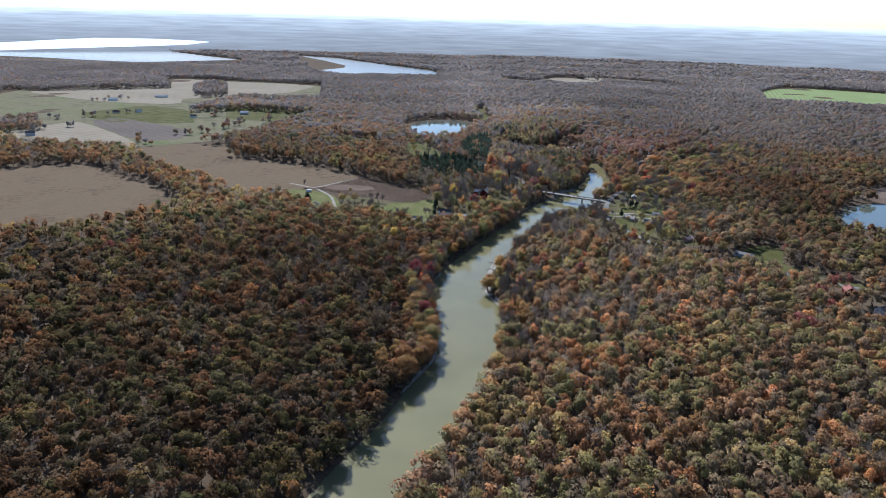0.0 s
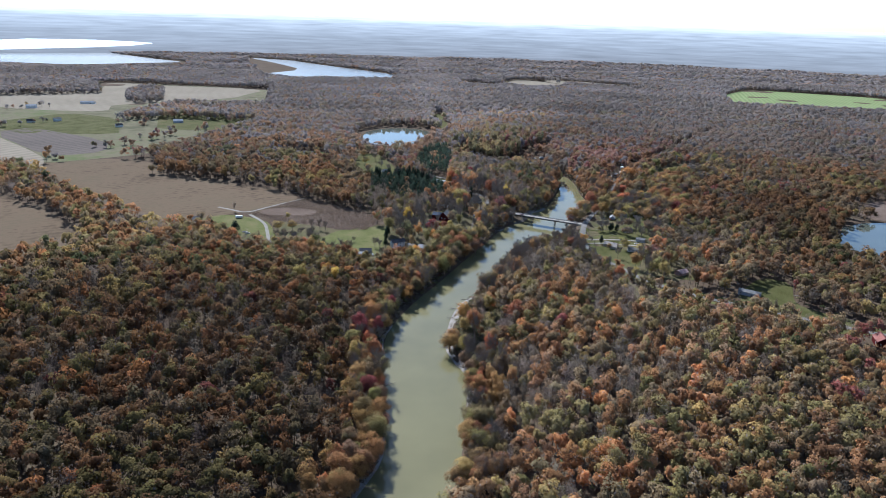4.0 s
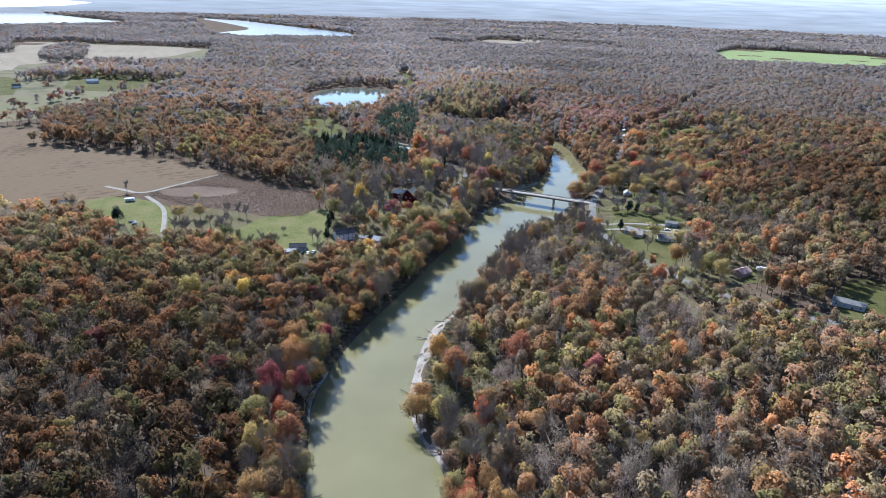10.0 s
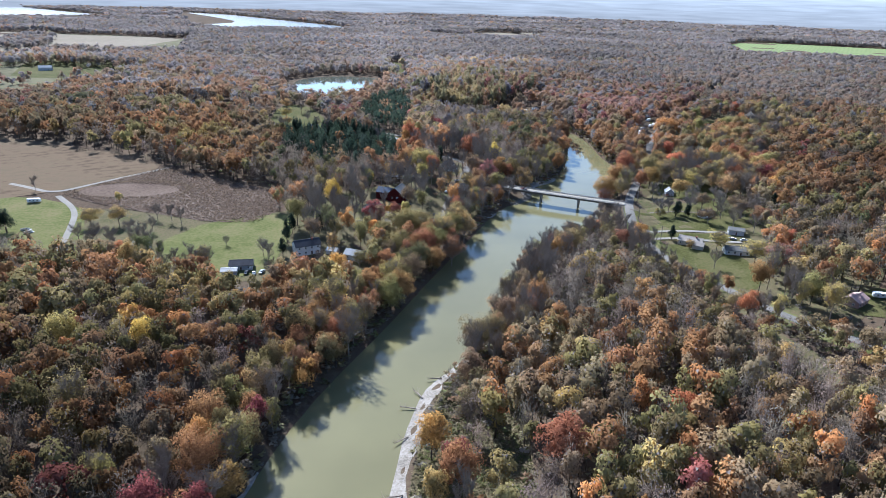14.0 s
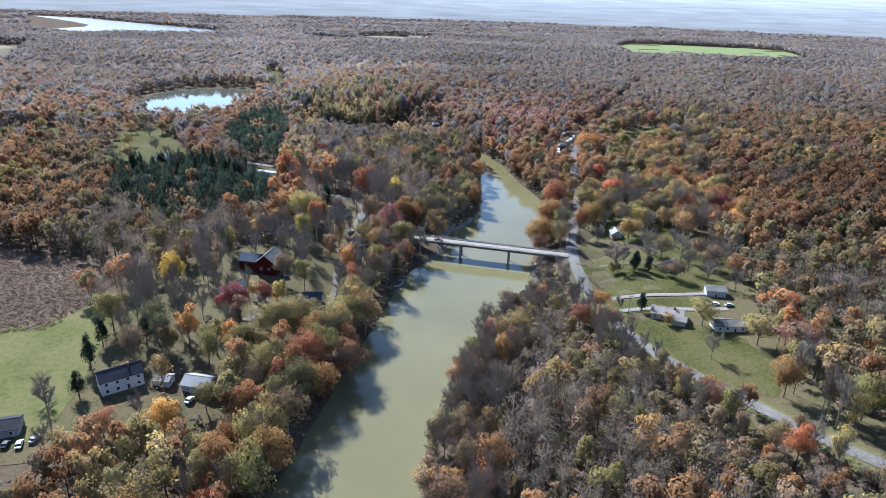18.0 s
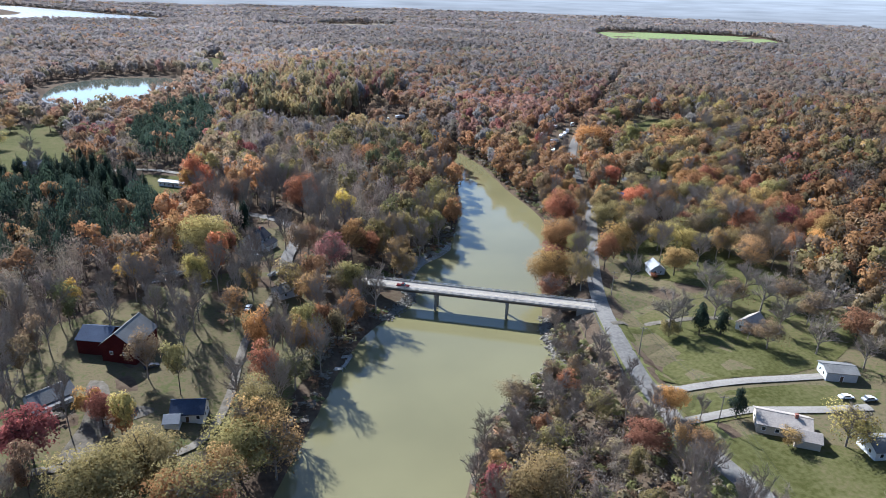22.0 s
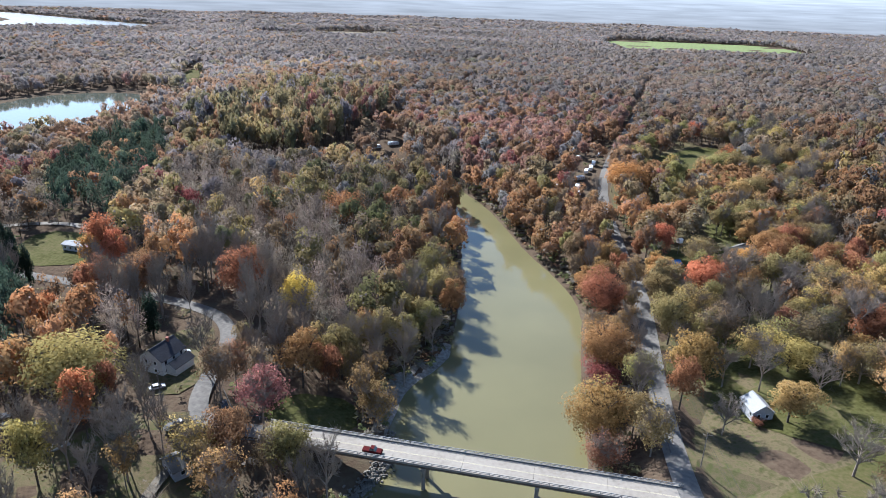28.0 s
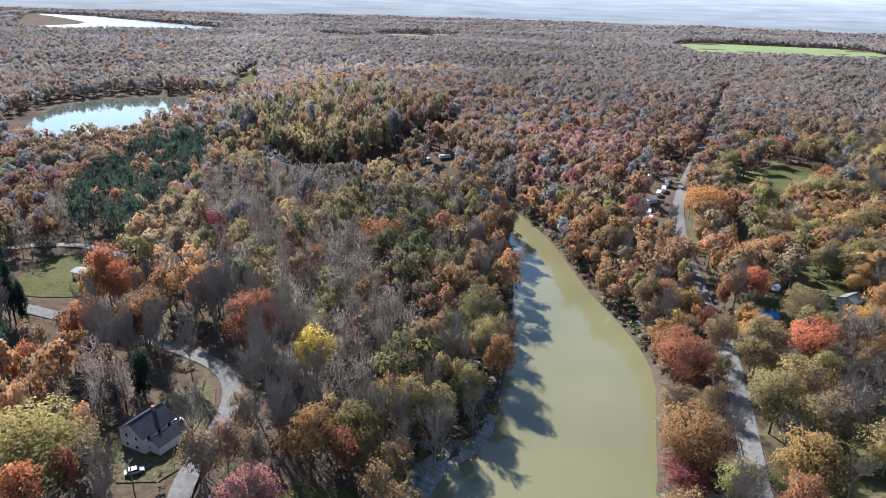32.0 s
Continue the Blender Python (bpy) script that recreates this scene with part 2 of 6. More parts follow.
def height(x, y):
    x, y = np.asarray(x, float), np.asarray(y, float)
    near = (np.abs(x - 80) < 700) & (y > -330) & (y < 1500)
    d = np.full(x.shape, 500.0)
    if near.any():
        dd = seg_dist(x[near], y[near], np.vstack([BANKS, BANKS[:1]]))
        d[near] = np.where(inside(x[near], y[near], BANKS), -dd, dd)
    east = ease((x - np.interp(y, RB[:, 1], RB[:, 0])) / 60)
    h = 0.25 + 2.2 * ease(d / 7) + 7.0 * ease((d - 6) / 60) + 3.5 * east * ease((d - 60) / 160)
    h += wavy(x, y, 37.0) * 0.6 * ease((d - 10) / 60)
    bar = ease(1 - np.hypot((x - 62) / 30, (y - 612) / 75)) * (d > 0)
    h = h * (1 - 0.75 * bar)
    h = np.where(d < 0, np.maximum(-2.5, d * 0.35), h)
    for line in (BANKED, BANKED_W):
        r = np.full(x.shape, 1e9)
        if near.any():
            r[near] = seg_dist(x[near], y[near], line)
        h = np.maximum(h, np.where(d > -1, DECK_Z - 0.25 - np.maximum(0, r - 5.5) * 0.62, h))
    return h


def hz(x, y):
    return float(height(np.array([x]), np.array([y]))[0])

# ---- ground and water ----
def lines(lo, hi, fine_lo, fine_hi, step, grow):
    mid = list(np.arange(fine_lo, fine_hi + step, step))
    a, s, v = [], step, mid[-1]
    while v < hi:
        s *= grow
        v += s
        a.append(min(v, hi))
    b, s, v = [], step, mid[0]
    while v > lo:
        s *= grow
        v -= s
        b.append(max(v, lo))
    return np.array(b[::-1] + mid + a)


gx, gy = lines(-4600, 4900, -150, 380, 4.5, 1.09), lines(-1500, 5600, -270, 1280, 4.5, 1.09)
GX, GY = np.meshgrid(gx, gy)
GZ = height(GX.ravel(), GY.ravel())
idx = np.arange(GX.size).reshape(GX.shape)
quads = np.stack([idx[:-1, :-1], idx[:-1, 1:], idx[1:, 1:], idx[1:, :-1]], -1).reshape(-1, 4)
ground = new("ground", array_mesh("ground", np.stack([GX.ravel(), GY.ravel(), GZ], 1), quads, M_GROUND, True))
tagged(ground, "leaf-strewn brown woodland floor with river banks", "ground", kind="structure")


def sheet(name, outline, material, label, z=None, lift=0.25, cell=14.0, category="field", smooth_rounds=1, kind="structure"):
    """A patch of ground cover with a clean outline, laid on the ground."""
    p = np.array(outline, float)
    if smooth_rounds:
        closed = np.vstack([p, p[:1]])
        for _ in range(smooth_rounds):
            q, r = closed[:-1] * 0.8 + closed[1:] * 0.2, closed[:-1] * 0.2 + closed[1:] * 0.8
            closed = np.stack([q, r], 1).reshape(-1, 2)
            closed = np.vstack([closed, closed[:1]])
        p = closed[:-1]
    bm = bmesh.new()
    face = bm.faces.new([bm.verts.new((x, y, 0)) for x, y in p])
    bmesh.ops.triangulate(bm, faces=[face])
    if z is None:
        for axis in (0, 1):
            lo, hi = p[:, axis].min(), p[:, axis].max()
            step = max(cell, (hi - lo) / 40)
            v = lo + step
            while v < hi:
                co, no = [0, 0, 0], [0, 0, 0]
                co[axis], no[axis] = v, 1
                bmesh.ops.bisect_plane(bm, geom=bm.verts[:] + bm.edges[:] + bm.faces[:], plane_co=co, plane_no=no)
                v += step
        xy = np.array([v.co[:2] for v in bm.verts])
        zz = height(xy[:, 0], xy[:, 1]) + lift
        for v, q in zip(bm.verts, zz):
            v.co.z = q
    else:
        for v in bm.verts:
            v.co.z = z
    bmesh.ops.recalc_face_normals(bm, faces=bm.faces[:])
    if sum(f.normal.z for f in bm.faces) < 0:
        bmesh.ops.reverse_faces(bm, faces=bm.faces[:])
    return tagged(link_mesh(name, bm, material), label, category, kind=kind)


def ribbon(name, line, width, material, label, lift=0.35, category="road", step=4.0, flat=True):
    p = np.array(line, float)
    seg = np.hypot(*np.diff(p, axis=0).T)
    s = np.r_[0, np.cumsum(seg)]
    t = np.linspace(0, s[-1], max(2, int(s[-1] / step)))
    c = np.stack([np.interp(t, s, p[:, 0]), np.interp(t, s, p[:, 1])], 1)
    tan = np.gradient(c, axis=0)
    tan /= np.hypot(tan[:, 0], tan[:, 1])[:, None] + 1e-9
    nor = np.stack([-tan[:, 1], tan[:, 0]], 1)
    cols = [c + nor * width * k for k in (-0.5, -0.17, 0.17, 0.5)]
    hs = [height(q[:, 0], q[:, 1]) + lift for q in cols]
    zc = np.max(hs, axis=0)
    v = np.stack([np.column_stack([q, (zc if flat else hs[k]) - (0.12 if k in (0, 3) else 0)]) for k, q in enumerate(cols)], 1).reshape(-1, 3)
    f = []
    for i in range(len(c) - 1):
        for k in range(3):
            f.append((i * 4 + k + 1, i * 4 + k, i * 4 + 4 + k, i * 4 + 5 + k))
    return tagged(new(name, array_mesh(name, v, np.array(f), material, True)), label, category, kind="structure")


river = sheet("river", smoothed(RIVER, 1), M_WATER, "muddy olive-brown river water with faint ripples", z=0.0, category="water", smooth_rounds=0)

def hull(points):
    """Convex outline of some points."""
    p = sorted(map(tuple, points))
    cross = lambda o, u, v: (u[0] - o[0]) * (v[1] - o[1]) - (u[1] - o[1]) * (v[0] - o[0])
    out = []
    for seq in (p, p[::-1]):
        h = []
        for q in seq:
            while len(h) > 1 and cross(h[-2], h[-1], q) <= 0:
                h.pop()
            h.append(q)
        out += h[:-1]
    return out


def widened(poly, cx, cy, k):
    """The outline drawn out towards (cx, cy) below the camera, to fit its view past nearer trees."""
    p = np.array(poly, float)
    return hull(np.vstack([p, (p - (cx, cy)) * (1 - k) + (cx, cy)]))


FIELDS = {
    "tan": [(-600, 1150), (-509, 1215), (-435, 1205), (-365, 1108), (-288, 1078), (-188, 1024), (-141, 983), (-180, 930), (-204, 907), (-247, 880), (-262, 840), (-300, 850), (-350, 915), (-416, 950)],
    "corn": [(-193, 903), (-141, 983), (-24, 898), (-46, 843), (-77, 844), (-108, 858), (-153, 878)],
    "lawn_a": widened([(-98, 807), (-80, 843), (-46, 842), (-25, 862), (-25, 828), (-31, 786), (-52, 773), (-86, 787)], 30, 450, 0.06),
    "lawn_b": widened([(-250, 884), (-214, 899), (-168, 876), (-152, 829), (-150, 803), (-188, 815), (-225, 860)], 30, 450, 0.08),
    "far_left": widened([(-720, 930), (-692, 975), (-596, 1022), (-483, 940), (-364, 836), (-384, 794), (-437, 730), (-560, 700)], 0, 0, 0.07),
}
FIELDS |= {
    "farmland": widened([(-930, 1215), (-510, 1225), (-350, 1640), (-480, 2385), (-1052, 2483), (-1400, 2040)], 0, 0, 0.04),
    "top_left": widened([(-900, 1240), (-862, 1396), (-818, 1429), (-605, 1217), (-584, 1173), (-714, 1199)], 0, 0, 0.05),
    "plough": [(-818, 1432), (-781, 1507), (-569, 1372), (-530, 1274), (-602, 1220)],
    "green_1": widened([(-900, 1560), (-818, 1733), (-666, 1652), (-600, 1494), (-773, 1464)], 0, 0, 0.03),
    "green_2": widened([(-603, 1722), (-528, 1825), (-371, 1683), (-428, 1619), (-569, 1620)], 0, 0, 0.06),
    "pale": [(-1300, 1960), (-1139, 2190), (-971, 2240), (-1052, 2483), (-792, 2401), (-481, 2385), (-540, 2060), (-790, 1900), (-740, 1760), (-915, 1757), (-1103, 1840)],
    "meadow": [(1020, 2200), (1140, 2530), (1350, 2780), (1570, 2690), (1800, 2540), (1560, 2120), (1300, 2110), (1130, 2160)],
}
FIELDS |= {
    "lawn_r1": [(217, 872), (262, 884), (309, 872), (300, 836), (265, 820), (204, 832), (210, 850)],
    "lawn_r2": [(246, 932), (254, 944), (293, 956), (312, 917), (316, 880), (280, 876), (258, 900)],
    "lawn_r3": [(206, 808), (206, 824), (262, 815), (262, 800), (240, 806)],
    "lawn_r4": [(203, 800), (222, 800), (250, 780), (246, 745), (230, 728), (222, 735), (210, 762)],
    "lawn_r5": [(300, 1000), (312, 1030), (345, 1040), (350, 1005), (325, 985)],
    "cut": [(203, 728), (207, 712), (207, 685), (206, 650), (211, 634), (226, 640), (226, 654), (216, 682), (213, 715)],
    "reeds": [(52, 540), (42, 565), (40, 590), (46, 622), (56, 655), (72, 680), (90, 694), (90, 655), (84, 610), (80, 570), (68, 545)],
    "lawn_r6": [(297, 650), (314, 620), (318, 587), (340, 580), (405, 575), (385, 600), (358, 620), (346, 638), (371, 687), (347, 702)],
    "lawn_r7": [(262, 698), (280, 691), (306, 700), (318, 722), (290, 727)],
}
FIELDS |= {
    "yard_l": [(-18, 862), (-5, 905), (36, 925), (80, 915), (92, 895), (80, 850), (60, 826), (25, 822), (0, 840)],
    "yard_house": [(92, 1000), (106, 1004), (107, 985), (100, 960), (84, 962), (82, 985)],
    "park_w": [(128, 940), (118, 948), (130, 960), (148, 954), (146, 938)],
    "lawn_home": [(36, 1080), (62, 1076), (72, 1096), (44, 1108)],
    "weeds": [(-156, 876), (-108, 858), (-77, 844), (-98, 807), (-112, 772), (-152, 788), (-150, 830)],
    "marsh": [(598, 952), (685, 1015), (780, 990), (700, 905), (610, 900)],
    "glade": widened([(-95, 1300), (-60, 1310), (-22, 1185), (-12, 1130), (-55, 1108), (-88, 1140)], 90, 700, 0.06),
    "glade_lawn": widened([(-250, 1290), (-160, 1322), (-138, 1258), (-220, 1255)], 40, 500, 0.05),
    "lawn_open_1": widened([(365, 1063), (417, 1060), (421, 1027), (396, 1005), (365, 1025)], 130, 820, 0.06),
    "lawn_open_2": widened([(408, 1193), (495, 1234), (499, 1194), (411, 1146)], 130, 820, 0.05),
    "shore_grass": [(27, 1490), (56, 1527), (68, 1614), (49, 1724), (60, 1860), (85, 1860), (75, 1720), (90, 1610), (75, 1510), (40, 1470)],
}
FIELDS |= {
    "far_pale_1": widened([(367, 2821), (447, 2674), (553, 2673), (612, 2808), (510, 2962), (428, 2974)], 0, 0, 0.03),
    "far_pale_2": widened([(571, 3022), (641, 2871), (892, 2741), (825, 2892), (653, 3009)], 0, 0, 0.03),
    "far_pale_3": widened([(179, 2743), (312, 2682), (353, 2745), (229, 2795)], 0, 0, 0.02),
    "lawn_glade": [(16, 1086), (25, 1124), (60, 1108), (69, 1087), (50, 1074), (32, 1076)],
    "green_3": [(30, 1498), (40, 1524), (66, 1570), (56, 1740), (84, 1740), (94, 1570), (72, 1520), (50, 1488)],
    "far_pale_4": widened([(967, 3978), (1044, 3849), (1127, 4079), (1045, 4114)], 0, 0, 0.02),
}
MATS = {"lawn_a": (M_VERGE, "bright green mown lawn below the corn field"), "lawn_b": (M_VERGE, "bright green mown lawn beside the farm track"), "reeds": (M_LAWN_DRY, "dry olive reeds and grass behind the sand bar"), "cut": (M_LAWN_DRY, "weedy olive strip beside the woods"), "far_pale_1": (M_PALE, "pale far field among woods"), "far_pale_2": (M_PALE, "pale far field among woods"), "far_pale_3": (M_PALE, "pale far field among woods"), "far_pale_4": (M_PALE, "pale far field among woods"),
        "farmland": (M_PASTURE, "open pasture and stubble round the farmstead"), "marsh": (M_CORN, "brown marsh beyond the pond"), "tan": (M_TAN, "tan harvested stubble field"), "corn": (M_CORN, "brown standing dry corn field"), "far_left": (M_TAN, "brown harvested field with mown strips"),
        "top_left": (M_PALE, "pale harvested field"), "plough": (M_PLOW, "dark ploughed field"), "pale": (M_PALE, "pale straw-coloured field beyond the woods"),
        "meadow": (M_MEADOW, "bright green winter crop field"), "green_3": (M_LAWN, "green grassy strip running up from the pond"), "green_1": (M_LAWN, "green pasture by the farmstead"), "green_2": (M_LAWN, "green pasture by the farmstead"),
        "weeds": (M_LAWN_DRY, "rough weedy ground beside the corn"), "yard_l": (M_LAWN_DRY, "patchy lawn round the red barn"), "yard_house": (M_LAWN_DRY, "patchy lawn beside the white house"), "lawn_r4": (M_LAWN, "green verge below the houses")}
for key, poly in FIELDS.items():
    mat, lab = MATS.get(key, (M_LAWN, "mown green lawn with fallen leaves"))
    low = {"farmland": 0.12}.get(key, 0.25)
    sheet("field" if "lawn" not in key and "yard" not in key else "lawn", poly, mat, lab, category="field" if "lawn" not in key and "yard" not in key else "lawn", lift=low)
POND = [(-100, 1480), (-98, 1545), (-62, 1592), (-20, 1604), (18, 1594), (42, 1560), (26, 1490), (24, 1430), (-8, 1384), (-58, 1376), (-92, 1425)]
POND_R = [(484, 800), (555, 892), (680, 900), (700, 820), (560, 752), (510, 772)]
LAKE = [(-980, 4120), (-695, 3967), (-560, 3760), (-314, 3443), (-86, 3150), (-92, 2940), (-285, 2880), (-505, 2900), (-640, 2990), (-520, 3290), (-700, 3656)]
sheet("pond", POND, M_POND, "calm woodland pond reflecting the bright sky", category="water", lift=0.5, cell=60, z=10.15)
sheet("pond", POND_R, M_POND, "dark blue pond among the woods", category="water", z=13.55)
LAKE_2 = [(-2700, 3980), (-2400, 4150), (-2001, 4350), (-1650, 4050), (-1357, 3759), (-1145, 3590), (-1369, 3388), (-1524, 3226), (-1824, 3271), (-2134, 3367), (-2316, 3380), (-2600, 3350)]
sheet("lake", LAKE_2, M_LAKE, "bright distant lake", category="water", z=10.2)
sheet("lake", LAKE, M_LAKE, "bright distant lake", category="water", z=10.2)
for yard, lab in (([(-112, 772), (-110, 845), (-20, 865), (20, 920), (100, 962), (118, 905), (70, 815), (30, 765), (-40, 748)], "patchy grass and fallen leaves round the homes"),
                  ([(204, 705), (202, 800), (204, 862), (240, 930), (290, 1010), (420, 1060), (400, 960), (340, 850), (330, 760), (265, 690), (240, 685)], "patchy grass and fallen leaves between the homes"),
                  ([(300, 1020), (330, 1110), (400, 1215), (470, 1290), (500, 1250), (430, 1080), (360, 1010)], "patchy grass and fallen leaves along the road")):
    sheet("lawn", yard, M_LAWN_DRY, lab, category="lawn", lift=0.13)
ribbon("verge", ROAD_EAST[(ROAD_EAST[:, 1] > 600) & (ROAD_EAST[:, 1] < 880)], 21, M_VERGE, "green grass verge beside the road", lift=0.16, category="verge", flat=False)
ribbon("road", ROAD_EAST, 6.4, M_ROAD, "grey asphalt country road with worn edges")
ribbon("road", ROAD_WEST, 5.6, M_ROAD, "grey asphalt road curving into the woods")
ribbon("lane", ROAD_LANE, 2.9, M_LANE, "narrow gravel lane through the yards")
ribbon("driveway", [(205.5, 828), (220, 826), (236, 823), (262, 818)], 3.3, M_GRAVEL, "pale concrete driveway", lift=0.6)
sheet("driveway", [(36, 876), (42, 874), (45, 862), (56, 860), (56, 857), (46, 852), (44, 838), (34, 838), (39, 856)], M_LANE, "worn gravel yard below the red barn", category="driveway", lift=0.34, cell=6)
ribbon("driveway", [(215, 870), (232, 869), (250, 864), (262, 860)], 2.6, M_LANE, "faint gravel drive to the hidden house", lift=0.5)
ribbon("driveway", [(203, 811), (224, 810), (248, 803), (262, 800)], 3.3, M_GRAVEL, "pale concrete driveway", lift=0.6)
ribbon("track", smoothed([(-240, 930), (-222, 920), (-199, 905), (-180, 931), (-140, 981)]), 4.0, M_GRAVEL, "white gravel farm track")
ribbon("track", smoothed([(-185, 910), (-183, 922), (-157, 941), (-122, 939), (-107, 922), (-112, 900)]), 3.0, M_TAN, "worn loop track in the corn field", lift=0.5)
sheet("clearing", [(-186, 903), (-158, 929), (-120, 925), (-123, 902), (-150, 894)], M_CORN, "trampled bare patch in the corn field", category="field", lift=0.4)
ribbon("track", smoothed([(-120, 1170), (-87, 1141), (-33, 1120), (23, 1140), (60, 1112)]), 4.5, M_GRAVEL, "pale gravel lane through the hamlet", lift=0.5)
ribbon("track", smoothed([(-148, 795), (-158, 835), (-168, 868), (-193, 899)]), 4.0, M_GRAVEL, "gravel farm track")

GROVES = [np.array(p, float) for p in ([(-1367, 1977), (-1236, 1980), (-925, 2146), (-1028, 2358), (-1422, 2862), (-1806, 3011), (-1999, 2923)], [(-783, 1971), (-724, 1934), (-685, 1976), (-791, 2282), (-859, 2305), (-867, 2189)],
                                       [(-660, 1620), (-539, 1680), (-375, 1640), (-321, 1650), (-405, 1965), (-630, 1900), (-668, 1725)], [(-990, 1389), (-945, 1455), (-839, 1308), (-860, 1280), (-920, 1273)])]

# ---- woods ----
rng = np.random.default_rng(7)
CLEAR = [np.array(p, float) for k, p in FIELDS.items() if k not in ("yard_l", "lawn_r2", "lawn_open_1", "reeds")] + [np.array(p, float) for p in ([(-118, 1480), (-112, 1558), (-72, 1620), (-20, 1634), (28, 1622), (62, 1570), (44, 1490), (38, 1428), (-4, 1358), (-66, 1350), (-108, 1420)], [(12, 1085), (22, 1130), (62, 1112), (72, 1086), (50, 1070), (30, 1072)], [(40, 1500), (46, 1524), (70, 1570), (60, 1735), (82, 1735), (92, 1570), (70, 1520), (52, 1492)], widened(POND_R, 0, 0, 0.05), [(-275, 845), (-205, 925), (-150, 990), (-128, 965), (-150, 900), (-150, 830), (-240, 850)], widened(LAKE, 0, 0, 0.04), widened(LAKE_2, 0, 0, 0.06), [(118, 1235), (178, 1228), (282, 1395), (272, 1418), (175, 1260), (124, 1267)])]
RIDGE = np.array([(81, 1369), (168, 1483), (254, 1501), (272, 1418), (175, 1260), (124, 1267)], float)
NECK = np.array([(118, 960), (160, 966), (185, 978), (210, 1040), (240, 1130), (219, 1195), (119, 1244), (80, 1225), (84, 1130), (118, 1030)], float)
SHED_STANDS = [np.array(p, float) for p in ([(-70, 1000), (-49, 1005), (-6, 955), (40, 960), (52, 930), (26, 885), (-25, 890), (-70, 930)], [(330, 873), (420, 878), (330, 770), (262, 752), (290, 815)])]
OAK_HILL = np.array([(326, 869), (372, 1010), (560, 1000), (560, 800), (420, 780), (400, 868)], float)
BELT = np.array([(47, 1395), (120, 1323), (227, 1227), (236, 1150), (197, 1199), (75, 1251)], float)
ROSE_STANDS = [np.array(p, float) for p in ([(170, 1381), (250, 1419), (347, 1530), (296, 1325), (246, 1307), (176, 1272)], [(301, 1325), (404, 1441), (538, 1430), (477, 1303), (336, 1131), (290, 1110), (266, 1186)])]


def crown_cards(n, size, lobes, jitter, seed):
    """Leaf clumps as bent quads, on the lobes of an egg-shaped crown of radius 1, from z 0 to z 2: (n, 4, 3)."""
    g = np.random.default_rng(seed)
    e = g.normal(size=(lobes, 3))
    e /= np.linalg.norm(e, axis=1)[:, None]
    lc = e * g.uniform(0.30, 0.78, lobes)[:, None] * [1, 1, 0.95] + [0, 0, 0.97]
    lr = g.uniform(0.24, 0.48, lobes)
    which = g.integers(0, lobes, n)
    d = g.normal(size=(n, 3))
    d /= np.linalg.norm(d, axis=1)[:, None]
    d[:, 2] = np.where(g.uniform(size=n) < 0.7, np.abs(d[:, 2]), d[:, 2])
    c = lc[which] + d * lr[which][:, None] * g.uniform(0.6, 1.1, n)[:, None]
    c[:, 2] = np.where(c[:, 2] < 0.12, 0.3 + g.uniform(0, 0.9, n), c[:, 2])
    nrm = 0.7 * d + 0.5 * (c - [0, 0, 0.75]) + g.normal(size=(n, 3)) * jitter
    nrm /= np.linalg.norm(nrm, axis=1)[:, None]
    u = np.cross(nrm, g.normal(size=(n, 3)))
    u /= np.linalg.norm(u, axis=1)[:, None] + 1e-9
    v = np.cross(nrm, u)
    s = size * g.uniform(0.6, 1.35, n)[:, None]
    bend = nrm * s * g.uniform(-0.35, 0.35, n)[:, None]
    return np.stack([c - u * s - v * s * 0.6, c + u * s * 0.8 - v * s + bend, c + u * s + v * s * 0.7, c - u * s * 0.7 + v * s + bend], 1)


def twig_cards(n, squash, seed):
    """Bare crowns: thin blades that fan out and up from the trunk."""
    g = np.random.default_rng(seed)
    a = g.uniform(0, 2 * np.pi, n)
    e = g.uniform(0.25, 1.35, n)
    root = np.stack([0 * a, 0 * a, g.uniform(-0.3, 0.9, n) * squash], 1) + g.normal(size=(n, 3)) * 0.18
    d = np.stack([np.cos(a) * np.cos(e), np.sin(a) * np.cos(e), np.sin(e)], 1)
    ln = g.uniform(0.35, 0.95, n)[:, None]
    side = np.cross(d, g.normal(size=(n, 3)))
    side /= np.linalg.norm(side, axis=1)[:, None] + 1e-9
    w = g.uniform(0.006, 0.018, n)[:, None]
    tip = root + d * ln * [1, 1, squash]
    return np.stack([root - side * w, root + side * w, tip + side * w * 0.7, tip - side * w * 0.7], 1)


def trunk_cards(h0, r, sides=3):
    """A tapered trunk from z -h0 to z 0.6, as long triangles."""
    a = np.arange(sides) * 2 * np.pi / sides
    lo = np.stack([np.cos(a) * r, np.sin(a) * r, 0 * a - h0], 1)
    hi = np.stack([np.cos(a) * r * 0.35, np.sin(a) * r * 0.35, 0 * a + 0.6], 1)
    return np.stack([lo, np.roll(lo, -1, 0), hi], 1)


# Colours of the leaves, and how common each is in a stretch of woods.
# grey stands in for haze over the farther woods.
TINTS = {"rust": (0.265, 0.141, 0.064), "russet": (0.222, 0.128, 0.066), "olive": (0.196, 0.156, 0.066), "gold": (0.295, 0.208, 0.08), "brown": (0.20, 0.143, 0.08),
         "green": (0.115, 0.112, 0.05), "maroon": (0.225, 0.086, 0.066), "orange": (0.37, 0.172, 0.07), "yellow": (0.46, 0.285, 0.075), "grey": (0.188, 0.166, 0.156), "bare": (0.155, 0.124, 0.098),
         "rose": (0.268, 0.143, 0.102), "pine": (0.036, 0.049, 0.034)}
HUES = list(TINTS)
TINT = np.array([TINTS[k] for k in HUES]) * 1.2


def weights(**w):
    v = np.array([w.get(k, 0.0) for k in HUES])
    return v / v.sum()


